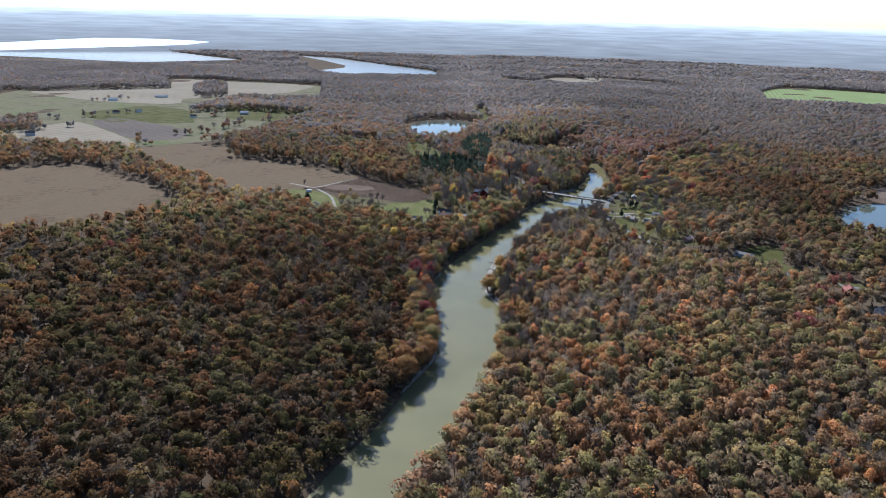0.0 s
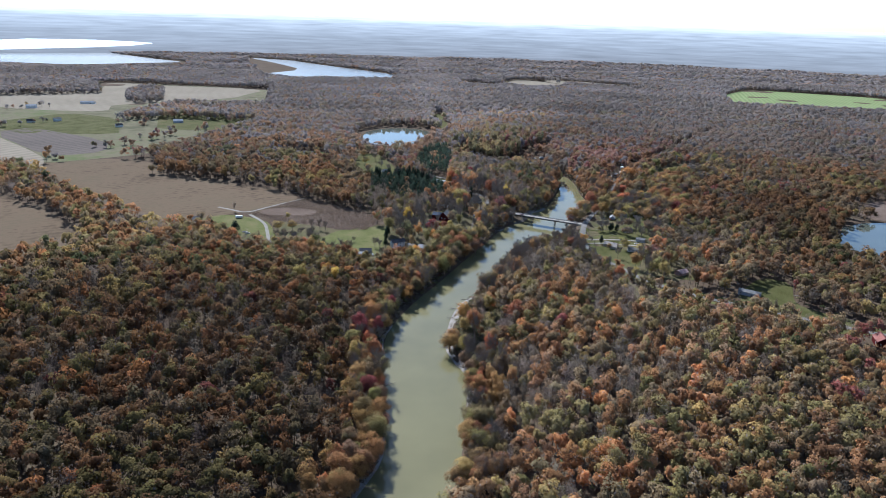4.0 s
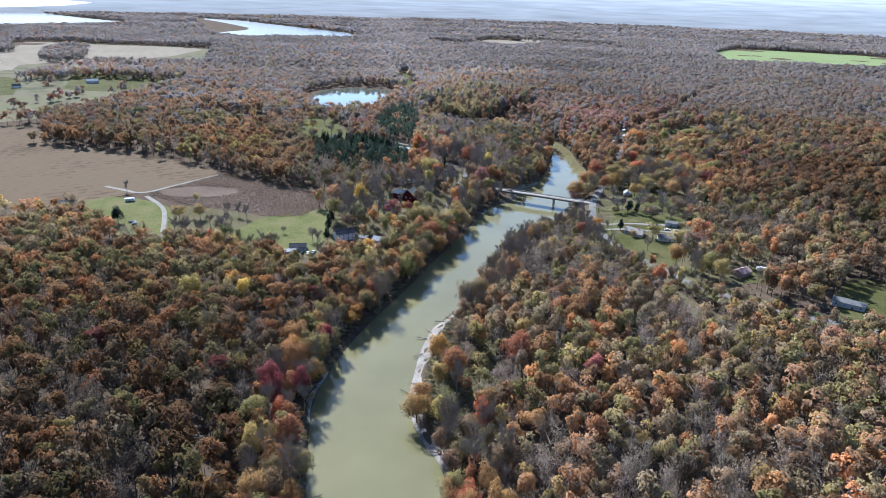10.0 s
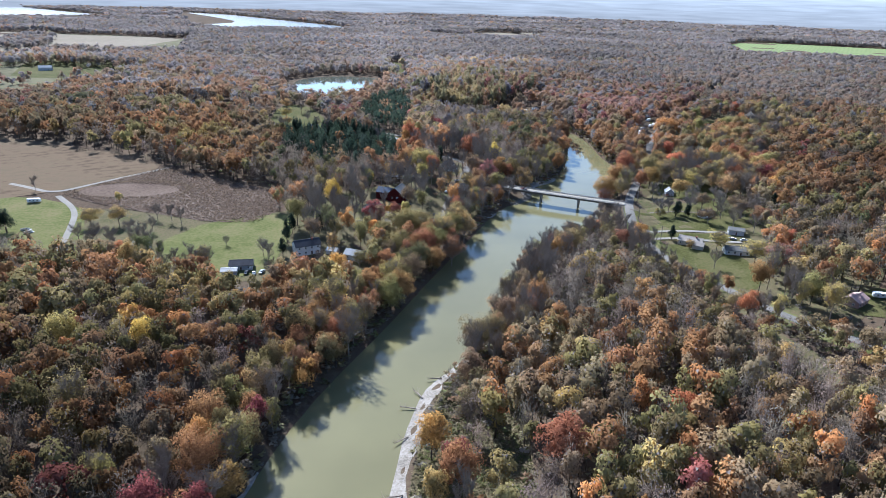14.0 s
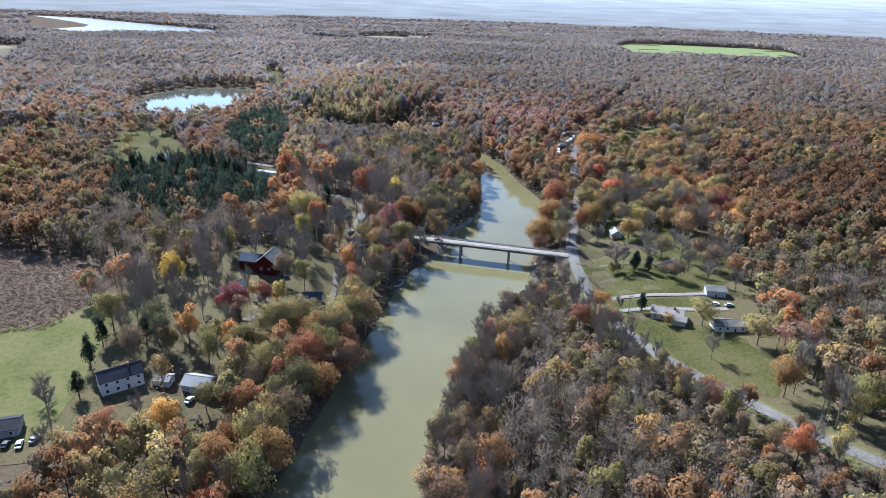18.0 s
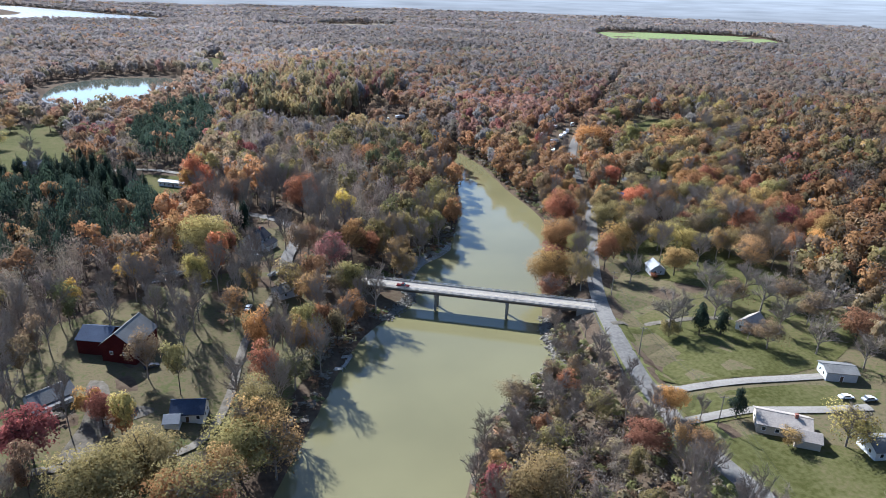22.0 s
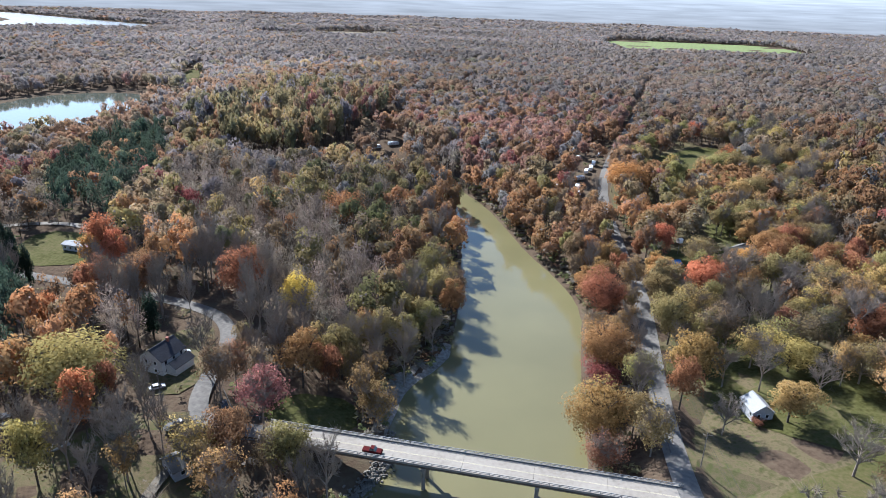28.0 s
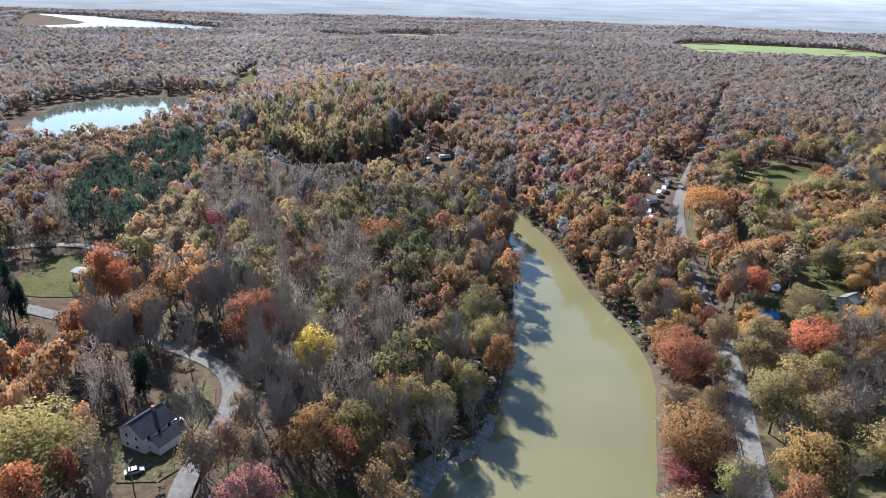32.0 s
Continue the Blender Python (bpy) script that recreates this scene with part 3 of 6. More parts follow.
MIX_WEST = weights(olive=16, gold=5, rust=26, russet=20, brown=24, green=0.5, bare=14, maroon=1.5, orange=2, yellow=0.2)
MIX_LOWER = weights(olive=25, gold=6, rust=27, russet=14, brown=20, bare=8, orange=1.5)
MIX_EAST = weights(rust=15, russet=17, brown=30, olive=17, gold=5, bare=22, maroon=2, orange=1.2, green=1)
MIX_NORTH = weights(rust=24, russet=22, olive=10, brown=20, gold=2.5, bare=18, maroon=2, green=1.5, orange=1)
MIX_SCRUB = weights(bare=30, brown=24, olive=17, gold=8, rust=15, russet=9, maroon=0.5, orange=4)
MIX_WEST_LOW = weights(bare=22, brown=17, olive=15, rust=22, russet=14, gold=7, orange=3, maroon=2, yellow=0.5)
MIX_BANK = weights(olive=28, gold=8, rust=24, brown=17, green=4, bare=13, orange=4)
MIX_HILL = weights(rust=16, russet=24, brown=18, maroon=4, bare=13, olive=10, gold=3)
MIX_NECK = weights(bare=60, olive=16, green=6, brown=16, rust=5, gold=3, russet=5)
MIX_OAKS = weights(rust=26, russet=28, brown=26, bare=14, olive=4, maroon=1)
MIX_BELT = weights(olive=40, gold=14, rust=18, russet=12, brown=14, rose=3)
MIX_ROSE = weights(rose=40, rust=22, russet=14, maroon=6, brown=10, olive=8, bare=6)
MIX_YARD = weights(bare=66, olive=22, gold=12, brown=8, green=8, orange=2, yellow=3)
MIX_YARD_EAST = weights(bare=24, olive=24, gold=12, brown=14, rust=24, russet=8, orange=3, green=3, maroon=1)
PINE_STANDS = [np.array(p, float) for p in ([(-62, 1102), (-8, 1111), (42, 1080), (52, 965), (-6, 955), (-49, 1005)], [(10, 1203), (31, 1313), (72, 1340), (70, 1200), (58, 1113), (30, 1125)])]
YARDS = [np.array(p, float) for p in ([(-110, 760), (-110, 845), (-20, 865), (20, 920), (100, 960), (118, 900), (60, 800), (0, 745)],
                                      [(205, 700), (202, 860), (240, 930), (330, 1060), (420, 1060), (360, 900), (300, 880), (283, 813), (262, 775), (245, 745), (236, 715)], [(345, 1062), (420, 1062), (520, 1130), (590, 1250), (480, 1280), (400, 1180)])]
OPEN_YARD = np.array([(203, 735), (200, 870), (225, 905), (262, 935), (296, 905), (300, 880), (283, 813), (262, 775), (245, 745)], float)
CAMP = np.array([(298, 1125), (320, 1118), (362, 1180), (402, 1238), (388, 1265), (336, 1215)], float)


def place_trees(x0, x1, y0, y1, step, seed):
    g = np.random.default_rng(seed)
    X, Y = np.meshgrid(np.arange(x0, x1, step), np.arange(y0, y1, step))
    X = (X + (np.arange(X.shape[0])[:, None] % 2) * step * 0.5).ravel() + g.uniform(-0.42, 0.42, X.size) * step
    Y = Y.ravel() + g.uniform(-0.42, 0.42, Y.size) * step
    return X, Y


def allowed(X, Y, g, low=False):
    ok = np.ones(X.shape, bool)
    near = (np.abs(X - 80) < 400) & (Y < 1350)
    d = np.full(X.shape, 100.0)
    d[near] = np.where(inside(X[near], Y[near], BANKS), -1, seg_dist(X[near], Y[near], np.vstack([BANKS, BANKS[:1]])))
    ok &= d > 1.0
    grove = np.zeros(X.shape, bool)
    for p in GROVES:
        grove |= inside(X, Y, p)
    for p in CLEAR:
        ok &= ~inside(X, Y, p) | grove
    for line, w in ((ROAD_EAST, 4.3), (ROAD_WEST, 6.0), (ROAD_LANE, 4.5)):
        ok &= seg_dist(X, Y, line) > w
    ax, ay, bx, by = DECK_A.x, DECK_A.y, DECK_B.x, DECK_B.y
    ok &= seg_dist(X, Y, np.array([(ax, ay), (bx, by)])) > 11
    river_side = X < np.interp(Y, ROAD_EAST[:, 1], ROAD_EAST[:, 0])
    ok &= ~((Y <= 890) & (seg_dist(X, Y, ROAD_EAST) < 5.5))
    verge = (Y > 590) & (Y < 875)
    ok &= ~(verge & ~river_side & (seg_dist(X, Y, ROAD_EAST) < (8 if low else 11)))
    for hx, hy, hr in HOMES:
        ok &= np.hypot(X - hx, Y - hy) > hr
    if not low:
        # Trees cleared from each home towards the camera's path, to fit its view.
        for hx, hy, hr, reach in BUILT:
            ux, uy = 40 - hx, -0.55 * hy
            k = reach / math.hypot(ux, uy)
            ok &= seg_dist(X, Y, np.array([(hx, hy), (hx + ux * k, hy + uy * k)])) > hr * 0.85
    thin = np.zeros(X.shape, bool)
    for p in YARDS:
        thin |= inside(X, Y, p)
    ok &= ~(thin & (g.uniform(size=X.shape) < np.where(X < 150, np.where(Y > 805, 0.42, 0.3), 0.3)) & (d > 14))
    thin &= (X > 150) | (d > 38)
    ok &= ~(inside(X, Y, CAMP) & (g.uniform(size=X.shape) < 0.55))
    ok &= ~(inside(X, Y, OPEN_YARD) & (seg_dist(X, Y, ROAD_EAST) > 5))
    bar = np.hypot((X - 58) / 24, (Y - 618) / 62) < 1
    if not low:
        ok &= ~(bar & (d < 9))
    ok &= ~(bar & (g.uniform(size=X.shape) < (0.1 if low else 0.7)))
    return ok, d, thin


def species(X, Y, thin, g):
    n = len(X)
    kind = np.zeros(n, int)
    rx = np.interp(Y, RB[:, 1], RB[:, 0])
    west = X < rx
    patch = wavy(X, Y, 55.0)
    neck, ridge, belt = inside(X, Y, NECK), inside(X, Y, RIDGE), inside(X, Y, BELT)
    bald = inside(X, Y, SHED_STANDS[0]) | inside(X, Y, SHED_STANDS[1])
    hill = inside(X, Y, OAK_HILL)
    rosy = inside(X, Y, ROSE_STANDS[0]) | inside(X, Y, ROSE_STANDS[1])
    cell = (np.floor(X / 46 + 0.6 * np.sin(Y / 61)) * 131 + np.floor(Y / 46 + 0.6 * np.sin(X / 57)) * 373).astype(int) % 997
    own = np.random.default_rng(99).random(997)
    for i in range(n):
        w = MIX_LOWER if Y[i] < 520 else MIX_WEST if west[i] else MIX_EAST
        if 690 < Y[i] < 900 and west[i]:
            w = MIX_BANK
        elif 470 < Y[i] < 800:
            w = MIX_WEST_LOW if west[i] else MIX_SCRUB if X[i] < rx[i] + 210 else MIX_EAST
        if Y[i] > 950:
            w = MIX_NORTH if X[i] < 340 + 0.2 * (Y[i] - 950) else MIX_HILL
        if belt[i] or rosy[i]:
            w = MIX_BELT if belt[i] else MIX_ROSE
        if neck[i] or bald[i]:
            w = MIX_NECK
        if hill[i]:
            w = MIX_OAKS
        if ridge[i] and g.uniform() < 0.75:
            w = weights(olive=5, gold=1, green=1, rust=2.5, russet=1)
        if thin[i]:
            w = MIX_YARD if west[i] else MIX_YARD_EAST
        kind[i] = min(len(HUES) - 1, int(np.searchsorted(np.cumsum(w), own[cell[i]] if g.uniform() < (0.3 if Y[i] < 950 else 0.5) else g.uniform())))
    grey = (~west) & (Y < 860) & (np.abs(X - rx - 55) < 45) & (Y > 690) & (g.uniform(size=n) < 0.6)
    kind[grey] = HUES.index("bare")
    # Haze put into the colour: farther trees more often get the grey tint.
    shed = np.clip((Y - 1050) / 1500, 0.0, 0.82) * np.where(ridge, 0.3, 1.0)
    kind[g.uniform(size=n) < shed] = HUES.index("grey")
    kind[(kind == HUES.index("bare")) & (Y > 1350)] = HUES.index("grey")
    for p in PINE_STANDS:
        kind[inside(X, Y, p) & (g.uniform(size=n) < 0.88)] = HUES.index("pine")
    # Light and shade put into the tints: darker west and east, brighter up-valley.
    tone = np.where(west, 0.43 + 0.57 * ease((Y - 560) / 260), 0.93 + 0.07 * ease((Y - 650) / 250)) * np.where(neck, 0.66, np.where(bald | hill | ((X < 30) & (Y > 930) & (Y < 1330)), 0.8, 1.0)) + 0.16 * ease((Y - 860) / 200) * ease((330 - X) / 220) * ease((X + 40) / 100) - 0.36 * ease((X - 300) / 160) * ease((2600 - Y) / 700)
    # Up the valley the tone varies between stands, in broad waves and bands.
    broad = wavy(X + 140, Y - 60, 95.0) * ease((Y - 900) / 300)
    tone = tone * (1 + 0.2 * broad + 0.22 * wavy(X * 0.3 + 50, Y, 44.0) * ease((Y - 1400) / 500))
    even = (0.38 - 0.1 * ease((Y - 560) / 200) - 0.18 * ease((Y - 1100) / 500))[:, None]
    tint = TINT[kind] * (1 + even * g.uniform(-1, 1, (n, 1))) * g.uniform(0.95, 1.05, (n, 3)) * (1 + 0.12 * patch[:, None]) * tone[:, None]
    # dull blends far tints towards one grey, standing in for haze.
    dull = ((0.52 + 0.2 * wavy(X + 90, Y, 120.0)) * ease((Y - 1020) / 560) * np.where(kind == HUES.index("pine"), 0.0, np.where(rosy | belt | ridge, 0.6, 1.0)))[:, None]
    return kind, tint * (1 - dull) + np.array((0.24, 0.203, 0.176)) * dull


TWIG = np.array((0.20, 0.168, 0.145))
BARK = np.array((0.085, 0.072, 0.062))


def outward(cards, crisp=0.5):
    """Turn leaf cards to face out of the crown, and give them the soft normals of its rounded form."""
    away = cards - np.array((0, 0, 0.1 + 1.2 * crisp))
    away /= np.linalg.norm(away, axis=-1, keepdims=True) + 1e-9
    fn = np.cross(cards[:, 1] - cards[:, 0], cards[:, 2] - cards[:, 0])
    fn /= np.linalg.norm(fn, axis=-1, keepdims=True) + 1e-12
    back = (fn * away.mean(1)).sum(-1) < 0
    cards = np.where(back[:, None, None], cards[:, [0, 2, 1]], cards)
    away = np.where(back[:, None, None], away[:, [0, 2, 1]], away)
    fn = np.where(back[:, None], -fn, fn)
    n = (1.1 - crisp) * away + crisp * fn[:, None, :]
    return cards, n / (np.linalg.norm(n, axis=-1, keepdims=True) + 1e-9)


def woods(name, X, Y, kind, tint, rad, tall, leafy, bare, pine, label, shed=0.0, crisp=0.5):
    """Many trees in one mesh: templates of clumps, turned, scaled and set on the ground."""
    Z = height(X, Y)
    vs, ts, ns = [], [], []
    g = np.random.default_rng(len(X))
    turn = g.uniform(0, 2 * np.pi, len(X))
    pick = g.integers(0, len(leafy), len(X))
    isbare, ispine = kind == HUES.index("bare"), kind == HUES.index("pine")
    for group, temps in ((~isbare & ~ispine, leafy), (isbare, bare), (ispine, pine)):
        for k, (cards, bark) in enumerate(temps):
            sel = np.nonzero(group & (pick % len(temps) == k))[0]
            if not len(sel):
                continue
            c, s = np.cos(turn[sel])[:, None, None], np.sin(turn[sel])[:, None, None]
            cards, shade = outward(cards, crisp)
            T, W = cards[None], shade[None]
            ns.append(np.stack([W[..., 0] * c - W[..., 1] * s, W[..., 0] * s + W[..., 1] * c, W[..., 2] + 0 * c], -1).reshape(-1, 3))
            out = np.empty((len(sel), *cards.shape))
            R = rad[sel][:, None, None]
            out[..., 0] = (T[..., 0] * c - T[..., 1] * s) * R + X[sel][:, None, None]
            out[..., 1] = (T[..., 0] * s + T[..., 1] * c) * R + Y[sel][:, None, None]
            high = np.maximum(np.minimum(1.25 * rad[sel], 0.42 * tall[sel]), 0.37 * tall[sel])
            foot = (tall[sel] - 2.0 * high) if temps is not pine else tall[sel] * 0.25
            up = (high if temps is not pine else tall[sel] * 0.27)[:, None, None]
            zz = T[..., 2] * up + foot[:, None, None]
            out[..., 2] = np.maximum(zz, -0.3) + Z[sel][:, None, None]
            vs.append(out.reshape(-1, 3))
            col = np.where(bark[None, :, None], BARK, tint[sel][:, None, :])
            if shed and temps is leafy:
                # Part of each crown is bare twigs.
                bald = (np.random.default_rng(k).uniform(size=len(cards)) < shed) & ~bark
                col = np.where(bald[None, :, None], TWIG * tint[sel].mean(1)[:, None, None] / 0.15, col)
            ts.append(np.repeat(col.reshape(-1, 3), 3, 0))
    V, C = np.concatenate(vs), np.concatenate(ts)
    me = array_mesh(name, V, np.arange(len(V)).reshape(-1, 3), M_WOODS)
    me.attributes.new("custom_normal", "FLOAT_VECTOR", "POINT").data.foreach_set("vector", np.concatenate(ns).astype(np.float32).ravel())
    at = me.attributes.new("tint", "FLOAT_COLOR", "POINT")
    at.data.foreach_set("color", np.column_stack([C, np.ones(len(C))]).astype(np.float32).ravel())
    return tagged(new(name, me), label, "woods", kind="stuff")


def with_trunk(cards, h0=2.2, r=0.055, sides=3):
    t = trunk_cards(h0, r, sides)
    cards = cards[:, :3]
    return np.concatenate([cards, t]), np.r_[np.zeros(len(cards), bool), np.ones(len(t), bool)]


def narrowed(cards):
    """The shaggy, uneven cone of a grown pine."""
    c = cards.copy()
    taper = 1.08 - 0.34 * c[..., 2:3]
    c[..., :2] *= np.clip(taper, 0.12, None)
    c[..., 2] = c[..., 2] * 1.35 - 0.3
    return c


def templates(n_leaf, size, n_twig, n_pine, count, sides=3, h0=2.2):
    leafy = [with_trunk(crown_cards(n_leaf, size, 9, 0.34, 11 + k), h0, 0.05, sides) for k in range(count)]
    bare = [with_trunk(np.concatenate([twig_cards(n_twig // 2, 1.2, 31 + k), crown_cards(n_twig, size * 0.5, 9, 0.9, 61 + k)]), h0, 0.05, sides) for k in range(count)]
    pine = [with_trunk(narrowed(crown_cards(n_pine, size * 0.8, 12, 0.6, 51 + k)), 0.9, 0.03, sides) for k in range(count)]
    return leafy, bare, pine



# ---- trees that stand out, and where homes keep the woods back: x, y, clear radius ----
HOMES = [(-9, 790, 15), (18, 786, 11), (-42, 768, 15), (-104, 799, 9), (40, 886, 17), (29, 866, 10), (66, 856, 10), (91, 977, 12), (49, 1090, 13),
         (228, 800, 11), (249, 783, 10), (267, 816, 8), (259, 906, 9), (258, 848, 8), (272, 710, 12), (290, 714, 8), (314, 656, 14), (372, 562, 12), (375, 519, 12)]
HOMES += [(117, 879, 8), (322, 1131, 9), (360, 1184, 8), (396, 1232, 8), (240, 1290, 14), (225, 1287, 9), (248, 1202, 7), (-250, 1356, 12), (-182, 1290, 13), (-128, 1268, 13), (-38, 1150, 10), (308, 1015, 8), (320, 1027, 6), (126, 908, 5), (55, 952, 10), (-186, 832, 10)]
BUILT = [(-9, 790, 15, 26), (18, 786, 11, 26), (-42, 768, 15, 26), (228, 800, 10, 14), (249, 783, 10, 14), (272, 710, 12, 26), (290, 714, 8, 26), (314, 656, 14, 26), (372, 562, 12, 26), (375, 519, 12, 26)]
BUILT += [(-250, 1356, 10, 40), (-128, 1268, 9, 40), (261, 909, 8, 20), (263, 852, 8, 14), (91, 977, 8, 16), (49, 1090, 11, 62), (240, 1298, 13, 66), (44, 886, 11, 18), (28.5, 866, 8, 14), (66, 856, 8, 10), (327, 1140, 8, 36), (365, 1195, 9, 40), (404, 1245, 9, 40), (307, 1015, 7, 22), (347, 1092, 7, 30)]
# x, y, colour, crown radius, height
CHOSEN = [(-62, 673, "yellow", 5.6, 22), (-10, 628, "maroon", 4.8, 20), (-24, 606, "rust", 10, 24), (-19, 584, "maroon", 5.5, 22), (125, 620, "orange", 5.2, 21), (136, 614, "orange", 7, 21),
          (121, 652, "orange", 3.6, 18), (-146, 836, "gold", 8.5, 14), (-130, 838, "gold", 8, 14), (-191, 826, "pine", 8, 18), (91, 599, "rust", 9, 23), (8, 718, "gold", 10, 23), (-94, 680, "gold", 7, 21),
          (-51, 599, "gold", 6, 20), (-72, 633, "olive", 8.5, 22), (-22, 805, "pine", 4.6, 18), (-21, 822, "pine", 4.2, 17), (-12, 822, "bare", 5, 18), (3, 813, "green", 5.5, 19), (-4, 820, "pine", 4, 17), (-22, 786, "pine", 4.4, 13), (1, 765, "bare", 5, 13), (0, 821, "green", 8, 21), (-11, 756, "russet", 5.3, 12)]
CHOSEN += [(10, 757, "yellow", 6.6, 17), (30, 839, "maroon", 8, 17), (279, 781, "orange", 6, 17), (257, 750, "rose", 11, 20), (239, 788, "gold", 8, 15), (251, 766, "gold", 8.5, 16), (224, 793, "gold", 4, 7), (224, 761, "bare", 6, 12), (219, 808, "pine", 4.4, 12),
           (257, 904, "maroon", 2.4, 3), (200, 815, "orange", 6, 11), (184, 803, "russet", 6.5, 12), (181, 822, "olive", 7, 13), (-105, 774, "orange", 6.8, 15), (70, 962, "willow", 17, 24), (43, 944, "yellow", 7.4, 15), (88, 885, "orange", 6.4, 21), (120, 938, "rose", 8.5, 22),
           (336, 892, "yellow", 9, 19), (300, 894, "gold", 11, 19), (266, 902, "gold", 8.5, 15), (328, 920, "brown", 10, 18), (278, 962, "gold", 11, 20), (291, 934, "olive", 9, 15), (344, 1114, "orange", 15, 24), (212, 916, "rust", 11, 24)]
CHOSEN += [(255, 862, "bare", 8, 13), (256, 845, "brown", 4.6, 8), (271, 846, "bare", 8.5, 13), (268, 868, "brown", 8, 13), (232, 858, "olive", 4.6, 8), (286, 848, "bare", 6, 12), (40, 858, "orange", 4.2, 10), (44, 752, "olive", 9, 20), (55, 775, "green", 10, 21), (86, 842, "olive", 9.5, 21), (97, 866, "green", 7, 17), (28, 733, "rust", 9, 21), (70, 810, "olive", 12, 24), (48, 818, "olive", 11, 23), (42, 785, "olive", 10, 22), (34, 801, "olive", 8, 20), (76, 791, "russet", 9, 22), (49, 848, "orange", 4.4, 11), (147, 792, "olive", 9.5, 22), (104, 737, "olive", 7.5, 20), (-9, 760, "rust", 6, 12),
           (242, 854, "pine", 4.6, 14), (249, 851, "pine", 4.2, 13), (246, 859, "pine", 4, 12), (320, 864, "pine", 5, 15), (270, 918, "bare", 7.5, 17), (240, 862, "bare", 5.6, 13),
           (234, 861, "bare", 11, 15), (277, 862, "bare", 9, 15), (291, 863, "brown", 9, 14), (302, 861, "bare", 8, 14), (208, 810, "bare", 3.5, 9), (60, 794, "rust", 10, 22), (37, 763, "rust", 8, 19), (30, 775, "rust", 5.5, 13), (50, 757, "brown", 9, 21), (88, 828, "gold", 9, 20), (258, 838, "brown", 7, 12), (264, 878, "bare", 9, 15), (286, 846, "brown", 9, 15), (272, 830, "bare", 8, 14), (292, 832, "russet", 8, 15), (280, 818, "bare", 7, 13), (296, 848, "bare", 9, 15), (281, 876, "bare", 8, 14), (262, 925, "bare", 7, 14), (246, 905, "bare", 6, 13), (304, 912, "olive", 9, 16), (318, 905, "brown", 9, 17), (283, 908, "bare", 8, 14), (58, 922, "bare", 8, 17), (129, 913, "bare", 3.6, 18), (66, 902, "bare", 7.5, 16), (35, 926, "bare", 6, 16), (133, 962, "rust", 8.5, 22), (117, 1018, "rust", 10.5, 24), (136, 998, "yellow", 8, 22), (80, 1034, "russet", 12, 20)]
CHOSEN += [(-82, 1276, "gold", 9, 14), (-60, 1242, "bare", 7, 14), (-74, 1212, "gold", 8, 14), (-46, 1176, "bare", 7, 15), (-33, 1146, "bare", 6, 14), (-66, 1158, "gold", 7, 13), (-52, 1268, "olive", 8, 15), (-200, 1284, "bare", 7, 14), (-170, 1302, "gold", 7, 13), (-226, 1272, "olive", 7, 14), (87, 997, "pine", 5, 21), (54, 1006, "orange", 6.8, 19), (94, 1116, "maroon", 7.6, 24), (169, 1092, "rust", 14, 25), (232, 946, "rust", 10, 23), (252, 982, "rust", 11, 24),
           (287, 924, "gold", 9, 15), (312, 1003, "olive", 11, 19), (196, 1030, "olive", 10, 22), (67, 1087, "pine", 5.4, 21), (102, 928, "gold", 8.5, 18), (104, 971, "bare", 7, 20),
           (60, 1039, "orange", 5.2, 16), (126, 910, "bare", 3.2, 17), (58, 824, "olive", 11, 22), (79, 827, "olive", 10.5, 21), (66, 811, "rust", 9, 21), (104, 893, "olive", 6.5, 19), (110, 905, "bare", 6, 20), (98, 876, "bare", 6.5, 21), (91, 852, "bare", 7, 21), (88, 868, "rust", 6.5, 18), (82, 840, "green", 7, 19), (22, 772, "olive", 6, 14), (-214, 912, "bare", 4, 11), (44, 852, "maroon", 5.5, 13), (203, 868, "bare", 4.5, 9)]
# Leafless trees and bushes round the workshop and along the weedy edge of the lawn.
CHOSEN += [(x, y, "bare", r, h) for x, y, r, h in ((-142, 808, 7, 11), (-131, 801, 7, 11), (-124, 809, 6.5, 10), (-117, 818, 6.5, 11), (-108, 815, 6, 10), (-106, 826, 5.5, 10), (-110, 849, 5, 11), (-100, 845, 5, 12), (-93, 841, 5, 11),
                                                   (-136, 817, 6, 9), (-120, 797, 6, 10), (-67, 765, 6.5, 15), (-58, 762, 6.5, 15), (-28, 772, 6, 15), (-33, 786, 5, 11), (-75, 764, 6, 13), (-78, 754, 6, 14), (-24, 752, 5, 13), (-57, 803, 3.6, 6))]
CHOSEN += [(-63, 774, "olive", 5.5, 13), (-70, 755, "gold", 5.5, 13), (-90, 765, "brown", 6, 13), (-15, 749, "rust", 6, 12), (-124, 785, "brown", 6, 11)]
KIND_OF = {"rust": "oak_tree", "russet": "oak_tree", "brown": "oak_tree", "grey": "oak_tree", "olive": "ash_tree", "green": "ash_tree", "gold": "poplar_tree", "yellow": "poplar_tree", "willow": "willow_tree",
           "orange": "maple_tree", "maroon": "maple_tree", "rose": "maple_tree", "bare": "bare_tree", "pine": "pine_tree"}
